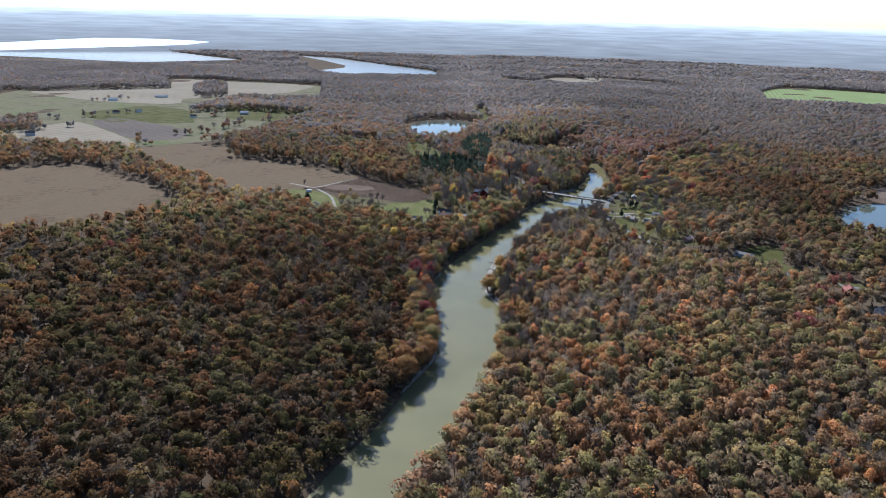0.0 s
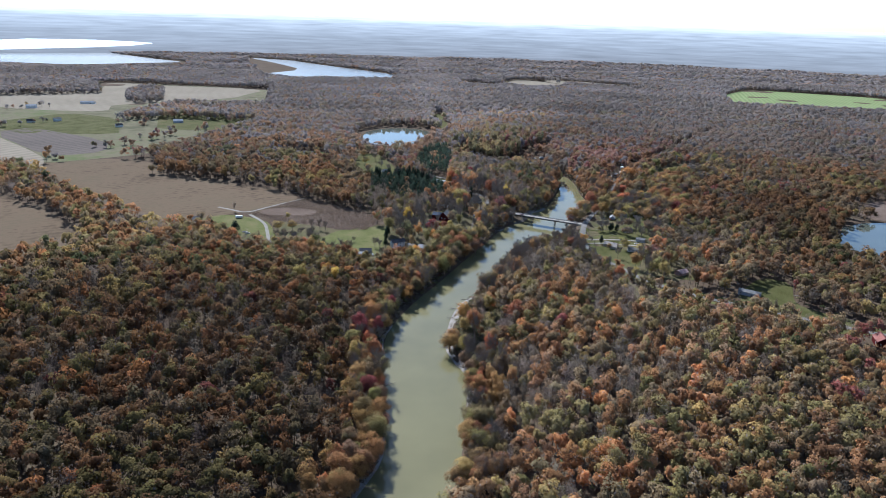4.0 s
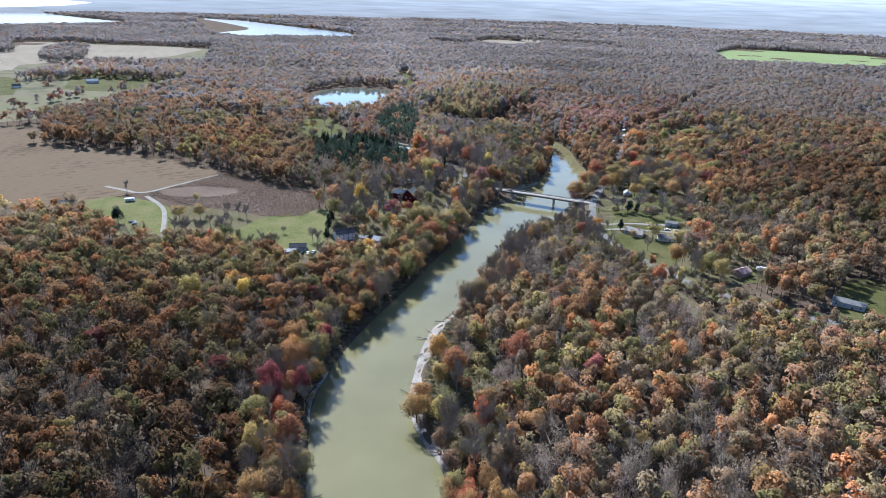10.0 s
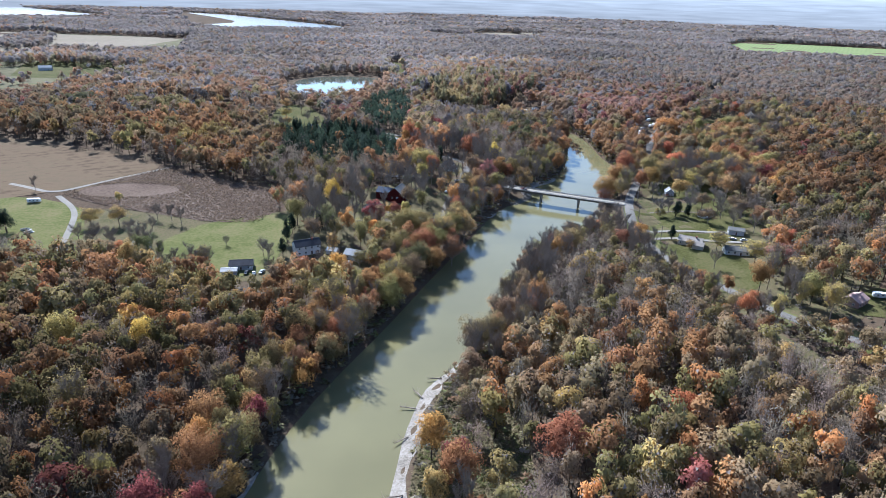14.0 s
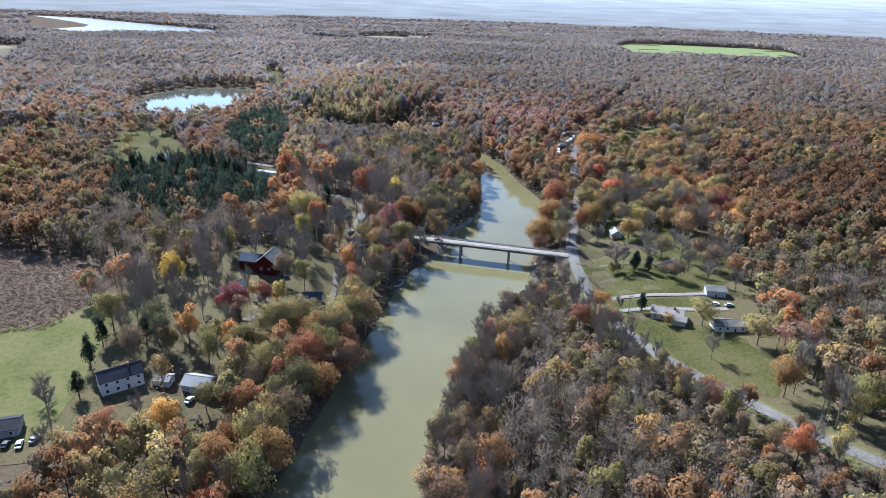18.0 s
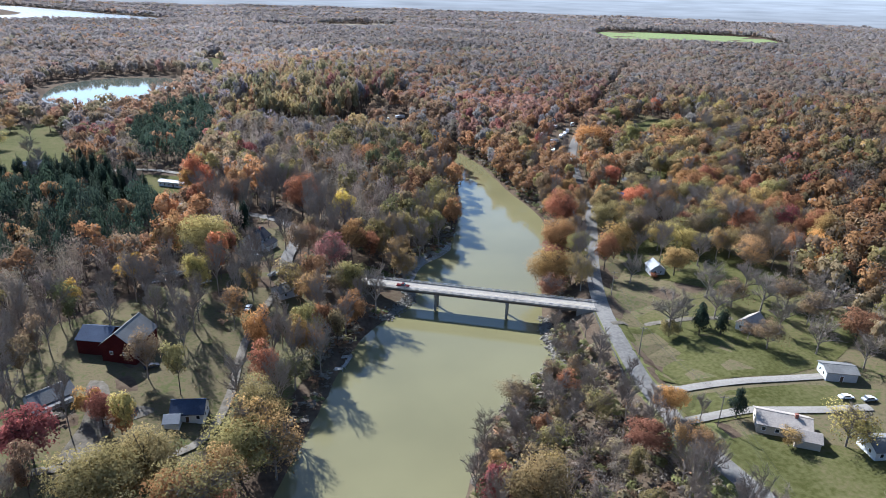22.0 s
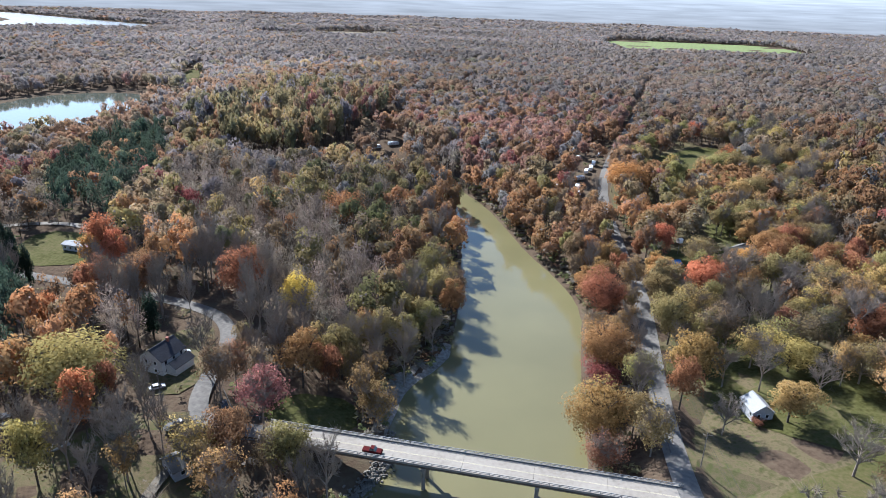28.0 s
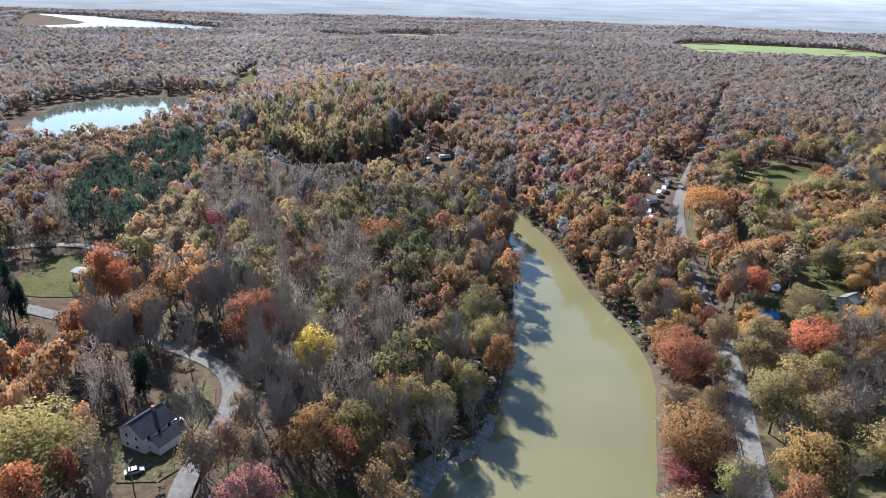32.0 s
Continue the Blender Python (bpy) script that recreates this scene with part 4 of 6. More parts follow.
LOOK_OF = {"rust": "rust-red autumn oak with a full rounded crown", "russet": "dull russet oak in late autumn leaf", "brown": "brown half-bare oak in the riverside woods",
           "grey": "grey-brown oak, its leaves tinted as if by haze",
           "olive": "olive-green broadleaf tree turning brown", "green": "still green broadleaf tree among bare ones", "gold": "pale golden broadleaf tree in autumn leaf",
           "yellow": "bright yellow autumn tree with a rounded crown", "willow": "broad yellow-green willow with a drooping crown", "orange": "bright orange autumn maple",
           "maroon": "dark crimson autumn maple", "rose": "dusty pink-red autumn maple", "bare": "leafless grey tree with fine branches", "pine": "dark green conifer with drooping boughs"}
TINTS["willow"] = (0.27, 0.222, 0.08)


def quad_mesh(name, quads, material):
    v = quads.reshape(-1, 3)
    return array_mesh(name, v, np.arange(len(v)).reshape(-1, 4), material)


def limb(p, q, r0, r1, sides=3):
    """A tapered limb from p to q, as quads."""
    d = q - p
    d = d / (np.linalg.norm(d) + 1e-9)
    u = np.cross(d, (0.3, 0.8, 0.52))
    u /= np.linalg.norm(u) + 1e-9
    w = np.cross(d, u)
    a = np.arange(sides) * 2 * np.pi / sides
    ring = np.cos(a)[:, None] * u + np.sin(a)[:, None] * w
    lo, hi = p + ring * r0, q + ring * r1
    return np.stack([lo, np.roll(lo, -1, 0), np.roll(hi, -1, 0), hi], 1)


def limbs_mesh(seed, bare):
    """Trunk and limbs of a tree one unit high and of crown radius one."""
    g = np.random.default_rng(seed)
    out = [limb(np.zeros(3), np.array([0.02, 0.01, 0.45]), 0.04, 0.027, 6), limb(np.array([0.02, 0.01, 0.45]), np.array([-0.01, 0.03, 0.86]), 0.027, 0.008, 5)]
    for k in range(13 if bare else 12):
        a, z = k * 2.4 + g.uniform(-0.4, 0.4), g.uniform(0.24, 0.66) if bare else g.uniform(0.34, 0.7)
        reach = g.uniform(0.3, 0.62) * (1.15 - 0.5 * z)
        p = np.array([0.01, 0.02, z])
        q = np.array([np.cos(a) * reach, np.sin(a) * reach, min(0.93, z + g.uniform(0.16, 0.34))])
        out.append(limb(p, q, 0.016, 0.007, 4))
        for j in range(6 if bare else 2):
            s = p + (q - p) * g.uniform(0.4, 1.0)
            e = s + np.array([np.cos(a) * g.uniform(0, 0.24) + g.normal() * 0.12, np.sin(a) * g.uniform(0, 0.24) + g.normal() * 0.12, g.uniform(0.05, 0.17)])
            out.append(limb(s, e, 0.007, 0.003))
            for i in range(12 if bare else 0):
                s2 = s + (e - s) * g.uniform(0.3, 1.0)
                out.append(limb(s2, s2 + np.array([g.normal() * 0.1, g.normal() * 0.1, g.uniform(0.0, 0.1)]), 0.0038, 0.0018)[:2])
    return np.concatenate(out)


def droop(cards):
    c = cards.copy()
    r = np.hypot(c[..., 0], c[..., 1])
    c[..., 2] -= 0.55 * np.maximum(0, r - 0.45) ** 1.3
    return c


LIVELY = {"gold": 1.25, "yellow": 1.15, "willow": 1.25, "olive": 1.2, "green": 1.2, "maroon": 0.95, "brown": 1.0, "pine": 0.85}
LEAF_OF = {k: leaf_mat(k + "_leaves", [LIVELY.get(k, 1.08) * c for c in TINTS[k]], 0.32, 0.52) for k in TINTS if k != "bare"}
M_TWIG = mixed("grey_twigs", [(0.165, 0.134, 0.107), (0.275, 0.226, 0.183)], (0.3, 3.0), 0.95)
TRUNKS = [quad_mesh("trunk", limbs_mesh(200 + k, False), M_BARK) for k in range(4)]
BARES = [quad_mesh("branchwork", limbs_mesh(300 + k, True), M_TWIG) for k in range(5)]
PINE_TRUNK = quad_mesh("trunk", limb(np.zeros(3), np.array([0, 0, 1.0]), 0.06, 0.01, 6), M_BARK)
CROWNS = {}


def crown_of(colour, size, k, thin=False):
    shape = colour if colour in ("pine", "willow") else "round"
    key = (shape, size, k, thin)
    if key not in CROWNS:
        if colour == "pine":
            q = narrowed(crown_cards((1800, 3000, 4200)[size], (0.066, 0.05, 0.042)[size], 34, 0.6, 400 + k))
        else:
            n_leaf = (1900, 3800, 7600)[size] * (0.7 if thin else 1.15)
            q = crown_cards(int(n_leaf), (0.054, 0.038, 0.027)[size] * (0.85 if thin else 1), (14, 26, 46)[size], 0.5, 500 + 7 * k + size)
            if colour == "willow":
                q = droop(q)
        tri, shade = outward(q[:, :3])
        me = array_mesh("crown", tri.reshape(-1, 3), np.arange(3 * len(q)).reshape(-1, 3), LEAF_OF[colour])
        me.attributes.new("custom_normal", "FLOAT_VECTOR", "POINT").data.foreach_set("vector", shade.astype(np.float32).ravel())
        CROWNS[key] = me
    return CROWNS[key]


def dressed(ob, material):
    """The shared crown in this tree's own leaves."""
    ob.material_slots[0].link = "OBJECT"
    ob.material_slots[0].material = material
    return ob


def tree(x, y, colour, r, tall, g):
    kind = KIND_OF[colour]
    root = tagged(new(kind), LOOK_OF[colour], "tree", "riverside trees")
    root.matrix_world = pose(x, y, hz(x, y) - 0.15, 0, 0, g.uniform(0, 360))
    if colour == "bare":
        b = new("branchwork", BARES[int(g.integers(0, 5))])
        b.parent, b.scale = root, (r, r, tall * 1.12)
        return root
    if colour == "pine":
        t, c = new("trunk", PINE_TRUNK), new("crown", crown_of("pine", 0 if r < 4 else 1 if r < 6 else 2, int(g.integers(0, 3))))
        t.scale, c.scale = (r, r, tall * 0.95), (r * 0.95, r * 0.95, tall * 0.33)
        c.location.z = tall * 0.14
    else:
        size = 0 if r < 5.5 else 1 if r < 9.5 else 2
        thin = colour in ("gold", "olive", "brown", "russet", "green", "rose") and g.uniform() < (0.75 if y > 690 and colour != "olive" else 0.4)
        t = new("branchwork", BARES[int(g.integers(0, 5))]) if thin else new("trunk", TRUNKS[int(g.integers(0, 4))])
        c = new("crown", crown_of(colour, size, int(g.integers(0, 5)), thin))
        high = min(1.5 * r, 0.42 * tall)
        t.scale, c.scale = (r, r, tall * 0.92), (r * g.uniform(0.85, 1.15), r * g.uniform(0.85, 1.15), high)
        c.location.z = tall - 2.0 * high
    dressed(c, LEAF_OF[colour])
    t.parent = c.parent = root
    return root


tree_rng = np.random.default_rng(21)
for row in CHOSEN:
    tree(*row, tree_rng)
HOMES += [(x, y, r * 0.75) for x, y, _, r, _ in CHOSEN]


def stand(zone, step, seed, rad_range, tall_range, keep=None):
    """Where trees stand in a stretch of woods, of what kind and how large."""
    g = np.random.default_rng(seed)
    X, Y = place_trees(*zone, step, seed)
    if keep is not None:
        m = keep(X, Y)
        X, Y = X[m], Y[m]
    ok, d, thin = allowed(X, Y, g)
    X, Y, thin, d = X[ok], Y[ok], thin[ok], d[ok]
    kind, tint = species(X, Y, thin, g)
    size = g.uniform(0, 1, len(X)) ** 1.3
    rad = rad_range[0] + (rad_range[1] - rad_range[0]) * size
    tall = tall_range[0] + (tall_range[1] - tall_range[0]) * (0.5 * size + 0.5 * g.uniform(0, 1, len(X)))
    tall *= (1 + 0.16 * wavy(X, Y, 70.0)) * (1 + 0.05 * ease((Y - 880) / 100))
    tall *= 1 + 0.2 * wavy(X - 60, Y + 30, 62.0) * ease((Y - 950) / 250)
    tall = np.where(inside(X, Y, RIDGE), tall * 1.5, tall)
    tall = np.where(kind == HUES.index("pine"), tall * 1.28, tall)
    tall = np.where((d < 8) & (X > np.interp(Y, RB[:, 1], RB[:, 0])), tall * 0.85, tall)
    road_x = np.interp(Y, ROAD_EAST[:, 1], ROAD_EAST[:, 0])
    scrub = (Y > 600) & (Y < 880) & (X < road_x) & (seg_dist(X, Y, ROAD_EAST) < 62)
    tall = np.where(scrub, tall * (0.5 + 0.28 * g.uniform(size=len(X))), tall)
    rad = np.where((d < 14) & (Y < 870) & ~scrub, rad * 1.25, rad)
    rad = np.where(scrub, rad * 0.82, np.where(thin & (X > 150), np.minimum(rad * 1.25, 9.0), rad))
    return X, Y, kind, tint, rad, tall, d, thin


def view_cone(X, Y, side=0.86, margin=60):
    """The stretch of plan that the valley's line of flight looks over."""
    return (X > -0.72 * Y - margin) & (X < 20 + 0.12 * Y + side * (Y + 60) + margin)


near_keep = lambda X, Y: view_cone(X, Y) & (seg_dist(X, Y, np.array([(20, 260), (60, 700), (160, 980), (290, 1180)])) < 330)
X, Y, kind, tint, rad, tall, d, thin = stand((-420, 640, 240, 1480), 8.0, 1, (3.9, 7.8), (15, 25), near_keep)
# The trees along the banks and round the homes stand singly, up to 300 of a kind; the rest of the woods is one mass.
single = ((d < 24) & (Y > 400) & (Y < 1160)) | thin | (seg_dist(X, Y, ROAD_WEST) < 26) | ((seg_dist(X, Y, ROAD_EAST) < 26) & (Y > 690) & (Y < 1200))
alone, count = np.zeros(len(X), bool), {}
for i in np.nonzero(single)[0]:
    k = KIND_OF[HUES[kind[i]]]
    count[k] = count.get(k, 0) + 1
    if count[k] <= 270:
        alone[i] = True
        tree(X[i], Y[i], HUES[kind[i]], rad[i], tall[i], tree_rng)
close = ((seg_dist(X, Y, np.array([(60, 640), (120, 900), (190, 1000)])) < 160) & (Y > 560)) | ((seg_dist(X, Y, np.array([(70, 470), (90, 600)])) < 95) & (X > 20))
valley = ~close & (Y > 930) & (X > -110) & (X < 640)
for name, m, temps in (("bank_woods", ~alone & close, templates(640, 0.078, 260, 420, 7, 4)), ("valley_woods", ~alone & valley, templates(340, 0.108, 170, 260, 7)), ("near_woods", ~alone & ~close & ~valley, templates(380, 0.10, 170, 220, 7))):
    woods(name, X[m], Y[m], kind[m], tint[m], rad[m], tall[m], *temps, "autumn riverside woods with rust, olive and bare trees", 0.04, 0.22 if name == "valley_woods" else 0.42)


def grow(name, zone, step, seed, temps, rad_range, tall_range, label, keep, shed, crisp):
    X, Y, kind, tint, rad, tall, d, thin = stand(zone, step, seed, rad_range, tall_range, keep)
    return woods(name, X, Y, kind, tint, rad, tall, *temps, label, shed, crisp)


mid_keep = lambda X, Y: view_cone(X, Y) & ~near_keep(X, Y) & (Y > 300)
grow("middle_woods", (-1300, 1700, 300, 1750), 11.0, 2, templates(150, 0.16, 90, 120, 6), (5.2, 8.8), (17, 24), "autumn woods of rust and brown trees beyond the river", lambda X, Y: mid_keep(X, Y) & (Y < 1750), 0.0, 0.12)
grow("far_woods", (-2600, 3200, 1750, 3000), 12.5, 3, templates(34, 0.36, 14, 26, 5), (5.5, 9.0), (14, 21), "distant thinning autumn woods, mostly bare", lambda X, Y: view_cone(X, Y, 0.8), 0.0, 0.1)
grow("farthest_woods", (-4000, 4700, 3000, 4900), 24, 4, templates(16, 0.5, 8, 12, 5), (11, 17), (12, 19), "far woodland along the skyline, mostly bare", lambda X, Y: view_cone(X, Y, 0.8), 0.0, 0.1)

grow("outer_woods", (-720, 900, -420, 760), 12.5, 14, templates(18, 0.5, 18, 16, 4), (5, 9), (15, 23), "autumn woods round the river bend", lambda X, Y: ~(near_keep(X, Y) & (Y > 240)) & ~mid_keep(X, Y), 0.3, 0.3)

# Undergrowth: grey and brown scrub between the trunks and over the banks.
g = np.random.default_rng(5)
X, Y = place_trees(-420, 560, 300, 1250, 6.4, 6)
m = near_keep(X, Y)
X, Y = X[m], Y[m]
ok, d, thin = allowed(X, Y, g, True)
ok &= ~(thin & (g.uniform(size=len(X)) < np.where(X < 150, 0.4, 0.85)) & (d > 7))
X, Y, d = X[ok], Y[ok], d[ok]
n = len(X)
kind = np.where(g.uniform(size=n) < 0.55, HUES.index("bare"), HUES.index("brown"))
tint = np.array([(0.17, 0.148, 0.122), (0.17, 0.15, 0.085), (0.14, 0.15, 0.065), (0.2, 0.13, 0.08)])[g.choice(4, n, p=(0.5, 0.25, 0.12, 0.13))] * g.uniform(0.7, 1.3, (n, 1))
low = [(crown_cards(18, 0.36, 5, 0.8, 700 + k)[:, :3], np.zeros(18, bool)) for k in range(4)]
brush = [(twig_cards(34, 1.0, 720 + k)[:, :3], np.zeros(34, bool)) for k in range(4)]
# Thicker along the water's edge.
bx, by = place_trees(-120, 290, 300, 1230, 2.9, 16)
bo, bd, bt = allowed(bx, by, g, True)
bo &= (bd < 11) & ~((np.hypot((bx - 58) / 30, (by - 600) / 95) < 1) & (bd < 8))
bx, by = bx[bo], by[bo]
nb = len(bx)
X, Y = np.r_[X, bx], np.r_[Y, by]
kind = np.r_[kind, np.where(g.uniform(size=nb) < 0.25, HUES.index("bare"), HUES.index("brown"))]
tint = np.vstack([tint, np.array([(0.17, 0.15, 0.12), (0.18, 0.16, 0.08), (0.13, 0.14, 0.06), (0.2, 0.12, 0.07)])[g.choice(4, nb, p=(0.35, 0.3, 0.2, 0.15))] * g.uniform(0.7, 1.3, (nb, 1))])
n += nb
woods("undergrowth", X, Y, kind, tint, g.uniform(1.3, 3.0, n), g.uniform(2.0, 5.0, n), low, brush, low, "grey-brown brushwood under the trees")

# Reeds behind the sand bar.
X, Y = place_trees(36, 96, 536, 700, 1.45, 36)
m = inside(X, Y, np.array(FIELDS["reeds"], float))
X, Y = X[m], Y[m]
n = len(X)
tint = np.array([(0.17, 0.14, 0.08), (0.11, 0.115, 0.045), (0.2, 0.165, 0.105)])[g.choice(3, n)] * g.uniform(0.75, 1.2, (n, 1))
tuft = [(np.concatenate([crown_cards(12, 0.34, 4, 1.0, 770 + k), twig_cards(10, 1.2, 780 + k)])[:, :3], np.zeros(22, bool)) for k in range(4)]
woods("reeds", X, Y, np.full(n, HUES.index("bare")), tint, g.uniform(0.8, 1.5, n), g.uniform(1.0, 2.6, n), tuft, tuft, tuft, "dry olive reeds behind the sand bar")

# Brushwood between the river and the road.
X, Y = place_trees(60, 230, 640, 890, 3.1, 26)
ok, d, thin = allowed(X, Y, g, True)
ok &= (X < np.interp(Y, ROAD_EAST[:, 1], ROAD_EAST[:, 0]) - 7) & (X > np.interp(Y, RB[:, 1], RB[:, 0]))
X, Y = X[ok], Y[ok]
n = len(X)
pick = g.choice(4, n, p=(0.45, 0.25, 0.15, 0.15))
tint = np.array([(0.185, 0.155, 0.125), (0.185, 0.15, 0.085), (0.15, 0.145, 0.06), (0.22, 0.14, 0.085)])[pick] * g.uniform(0.75, 1.25, (n, 1))
bush = [(crown_cards(56, 0.2, 6, 0.5, 740 + k)[:, :3], np.zeros(56, bool)) for k in range(4)]
switch = [(np.concatenate([twig_cards(80, 1.1, 750 + k), crown_cards(16, 0.14, 5, 0.8, 760 + k)])[:, :3], np.zeros(96, bool)) for k in range(4)]
woods("brushwood", X, Y, np.where(pick == 0, HUES.index("bare"), HUES.index("brown")), tint, g.uniform(1.7, 3.7, n), g.uniform(2.5, 6.5, n), bush, switch, bush, "grey and olive brushwood between river and road")

# Corn rows, hedges and lone field trees.
g = np.random.default_rng(15)
X, Y = place_trees(-200, -20, 838, 990, 1.9, 15)
m = inside(X, Y, np.array(FIELDS["corn"], float)) & (np.hypot((X + 150) / 36, (Y - 914) / 17) > 1)
X, Y = X[m], Y[m]
n = len(X)
stalks = [(crown_cards(9, 0.42, 4, 1.2, 800 + k)[:, :3], np.zeros(9, bool)) for k in range(3)]
tint = np.array((0.175, 0.128, 0.09)) * g.uniform(0.75, 1.2, (n, 1))
woods("dry_corn", X, Y, np.full(n, HUES.index("brown")), tint, g.uniform(0.9, 1.6, n), g.uniform(1.3, 2.3, n), stalks, stalks, stalks, "dense brown standing dry corn")
rows = []
for (ax, ay), (bx, by), k in (((-394, 1142), (-300, 1094), 6), ((-922, 1460), (-813, 1515), 7), ((-640, 1600), (-560, 1560), 6), ((-480, 1660), (-430, 1650), 5), ((-1000, 1760), (-900, 1840), 6),
                              ((-800, 1590), (-770, 1575), 3), ((-600, 1215), (-560, 1190), 4), ((-560, 1300), (-420, 1560), 30), ((-850, 1330), (-815, 1360), 4)):
    t = g.uniform(0, 1, k)
    rows.append(np.stack([ax + (bx - ax) * t + g.normal(size=k) * 14, ay + (by - ay) * t + g.normal(size=k) * 14], 1))
H = np.concatenate(rows)
n = len(H)
kind, tint = species(H[:, 0], H[:, 1], np.zeros(n, bool), g)
woods("hedgerow_trees", H[:, 0], H[:, 1], kind, tint, g.uniform(4, 8, n), g.uniform(10, 18, n), *templates(42, 0.34, 40, 36, 5), "scattered hedge and shelter-belt trees round the farm")

# ---- bridge ----
M_RAIL = mixed("weathered_rail", [(0.075, 0.07, 0.066), (0.12, 0.115, 0.11)], (0.5, 4.0), 0.8)
M_STEEL = mixed("galvanised_rail", [(0.17, 0.165, 0.16), (0.25, 0.245, 0.24)], (0.5, 4.0), 0.6, metal=0.0, spec=0.5)
M_RUST = mixed("weathered_steel", [(0.10, 0.075, 0.06), (0.17, 0.13, 0.10)], (0.3, 2.0), 0.7)
M_ROCK = mixed("riprap_stone", [(0.12, 0.108, 0.092), (0.215, 0.195, 0.165)], (0.4, 2.0), 0.9, 0.3, 3)
M_LINE = mixed("road_paint", [(0.34, 0.31, 0.22), (0.42, 0.38, 0.27)], (0.5, 4.0), 0.8)
span = DECK_B - DECK_A
BLEN = span.length
BM = Matrix.Translation((DECK_A.x, DECK_A.y, 0)) @ Matrix.Rotation(math.atan2(span.y, span.x), 4, "Z")
bridge = tagged(new("bridge"), "pale concrete road bridge on two piers with steel railings", "bridge")
for k in range(6):
    bm = bmesh.new()
    box(bm, k * BLEN / 6 + 0.02, -4.0, DECK_Z - 0.30, (k + 1) * BLEN / 6 - 0.02, 4.0, DECK_Z, BM)
    part("deck_slab", bm, M_CONC, bridge)
for s in (-1, 1):
    bm = bmesh.new()
    box(bm, 0, s * 3.8 - 0.22, DECK_Z + 0.004, BLEN, s * 3.8 + 0.22, DECK_Z + 0.28, BM)
    bmesh.ops.bevel(bm, geom=bm.edges[:], offset=0.05, segments=1, affect="EDGES")
    part("kerb", bm, M_CONC, bridge)
for y in (-3.2, -1.1, 1.1, 3.2):
    bm = bmesh.new()
    box(bm, 8, y - 0.2, DECK_Z - 1.35, BLEN - 8, y + 0.2, DECK_Z - 1.22, BM)
    box(bm, 8, y - 0.04, DECK_Z - 1.22, BLEN - 8, y + 0.04, DECK_Z - 0.31, BM)
    part("girder", bm, M_RUST, bridge)
for along in (45.5, 75.0):
    bm = bmesh.new()
    box(bm, along - 0.6, -3.7, DECK_Z - 2.25, along + 0.6, 3.7, DECK_Z - 1.36, BM)
    bmesh.ops.bevel(bm, geom=bm.edges[:], offset=0.12, segments=1, affect="EDGES")
    part("pier_cap", bm, M_CONC, bridge)
    for y in (-2.3, 2.3):
        bm = bmesh.new()
        bmesh.ops.create_cone(bm, cap_ends=True, segments=14, radius1=0.55, radius2=0.5, depth=DECK_Z + 0.2, matrix=BM @ Matrix.Translation((along, y, (DECK_Z - 2.26 - 2.5) / 2)) @ Matrix.Diagonal((1, 1, (DECK_Z - 2.26 + 2.5) / (DECK_Z + 0.2), 1)))
        part("pier_column", bm, M_CONC, bridge)
for x in (4, BLEN - 4):
    bm = bmesh.new()
    box(bm, x - 4, -4.0, 2.0, x + 4, 4.0, DECK_Z - 0.31, BM)
    part("abutment", bm, M_CONC, bridge)
bm = bmesh.new()
box(bm, -0.07, -0.07, 0, 0.07, 0.07, 1.05)
post_mesh = bpy.data.meshes.new("rail_post")
bm.to_mesh(post_mesh)
bm.free()
post_mesh.materials.append(M_STEEL)
for s in (-1, 1):
    for z in (0.55, 0.98):
        bm = bmesh.new()
        box(bm, 0, s * 3.8 - 0.05, DECK_Z + z - 0.09, BLEN, s * 3.8 + 0.05, DECK_Z + z + 0.09, BM)
        part("rail", bm, M_STEEL, bridge)
    for k in range(45):
        p = new("rail_post", post_mesh)
        p.parent = bridge
        p.matrix_world = BM @ Matrix.Translation((0.4 + k * (BLEN - 0.8) / 44, s * 3.8, DECK_Z + 0.02))
for s in (-0.12, 0.12):
    bm = bmesh.new()
    box(bm, 1, s - 0.05, DECK_Z + 0.004, BLEN - 1, s + 0.05, DECK_Z + 0.012, BM)
    part("centre_line", bm, M_LINE, bridge, "faded yellow paint line")


def guard_rail(line, label="galvanised roadside guard rail on short posts"):
    rail = tagged(new("guard_rail"), label, "guard rail", "roadside rails")
    p = np.array(line, float)
    seg = np.r_[0, np.cumsum(np.hypot(*np.diff(p, axis=0).T))]
    t = np.arange(0, seg[-1], 2.5)
    xs, ys = np.interp(t, seg, p[:, 0]), np.interp(t, seg, p[:, 1])
    zs = height(xs, ys)
    q = np.concatenate([limb(np.array([xs[i], ys[i], zs[i] + 0.75]), np.array([xs[i + 1], ys[i + 1], zs[i + 1] + 0.75]), 0.16, 0.16, 4) for i in range(len(t) - 1)])
    ob = new("rail", quad_mesh("rail", q, M_RAIL))
    ob.parent = rail
    for x, y, z in zip(xs, ys, zs):
        b = new("rail_post", post_mesh)
        b.parent, b.location = rail, (x, y, z - 0.2)


guard_rail([(212.6, 879), (209, 868), (204, 850), (199, 836)])
guard_rail([(224, 899), (231, 914), (240, 933), (250, 951)])
guard_rail([(118, 933), (108, 936), (100, 938)])
guard_rail([(121, 943), (112, 950), (109, 962)])

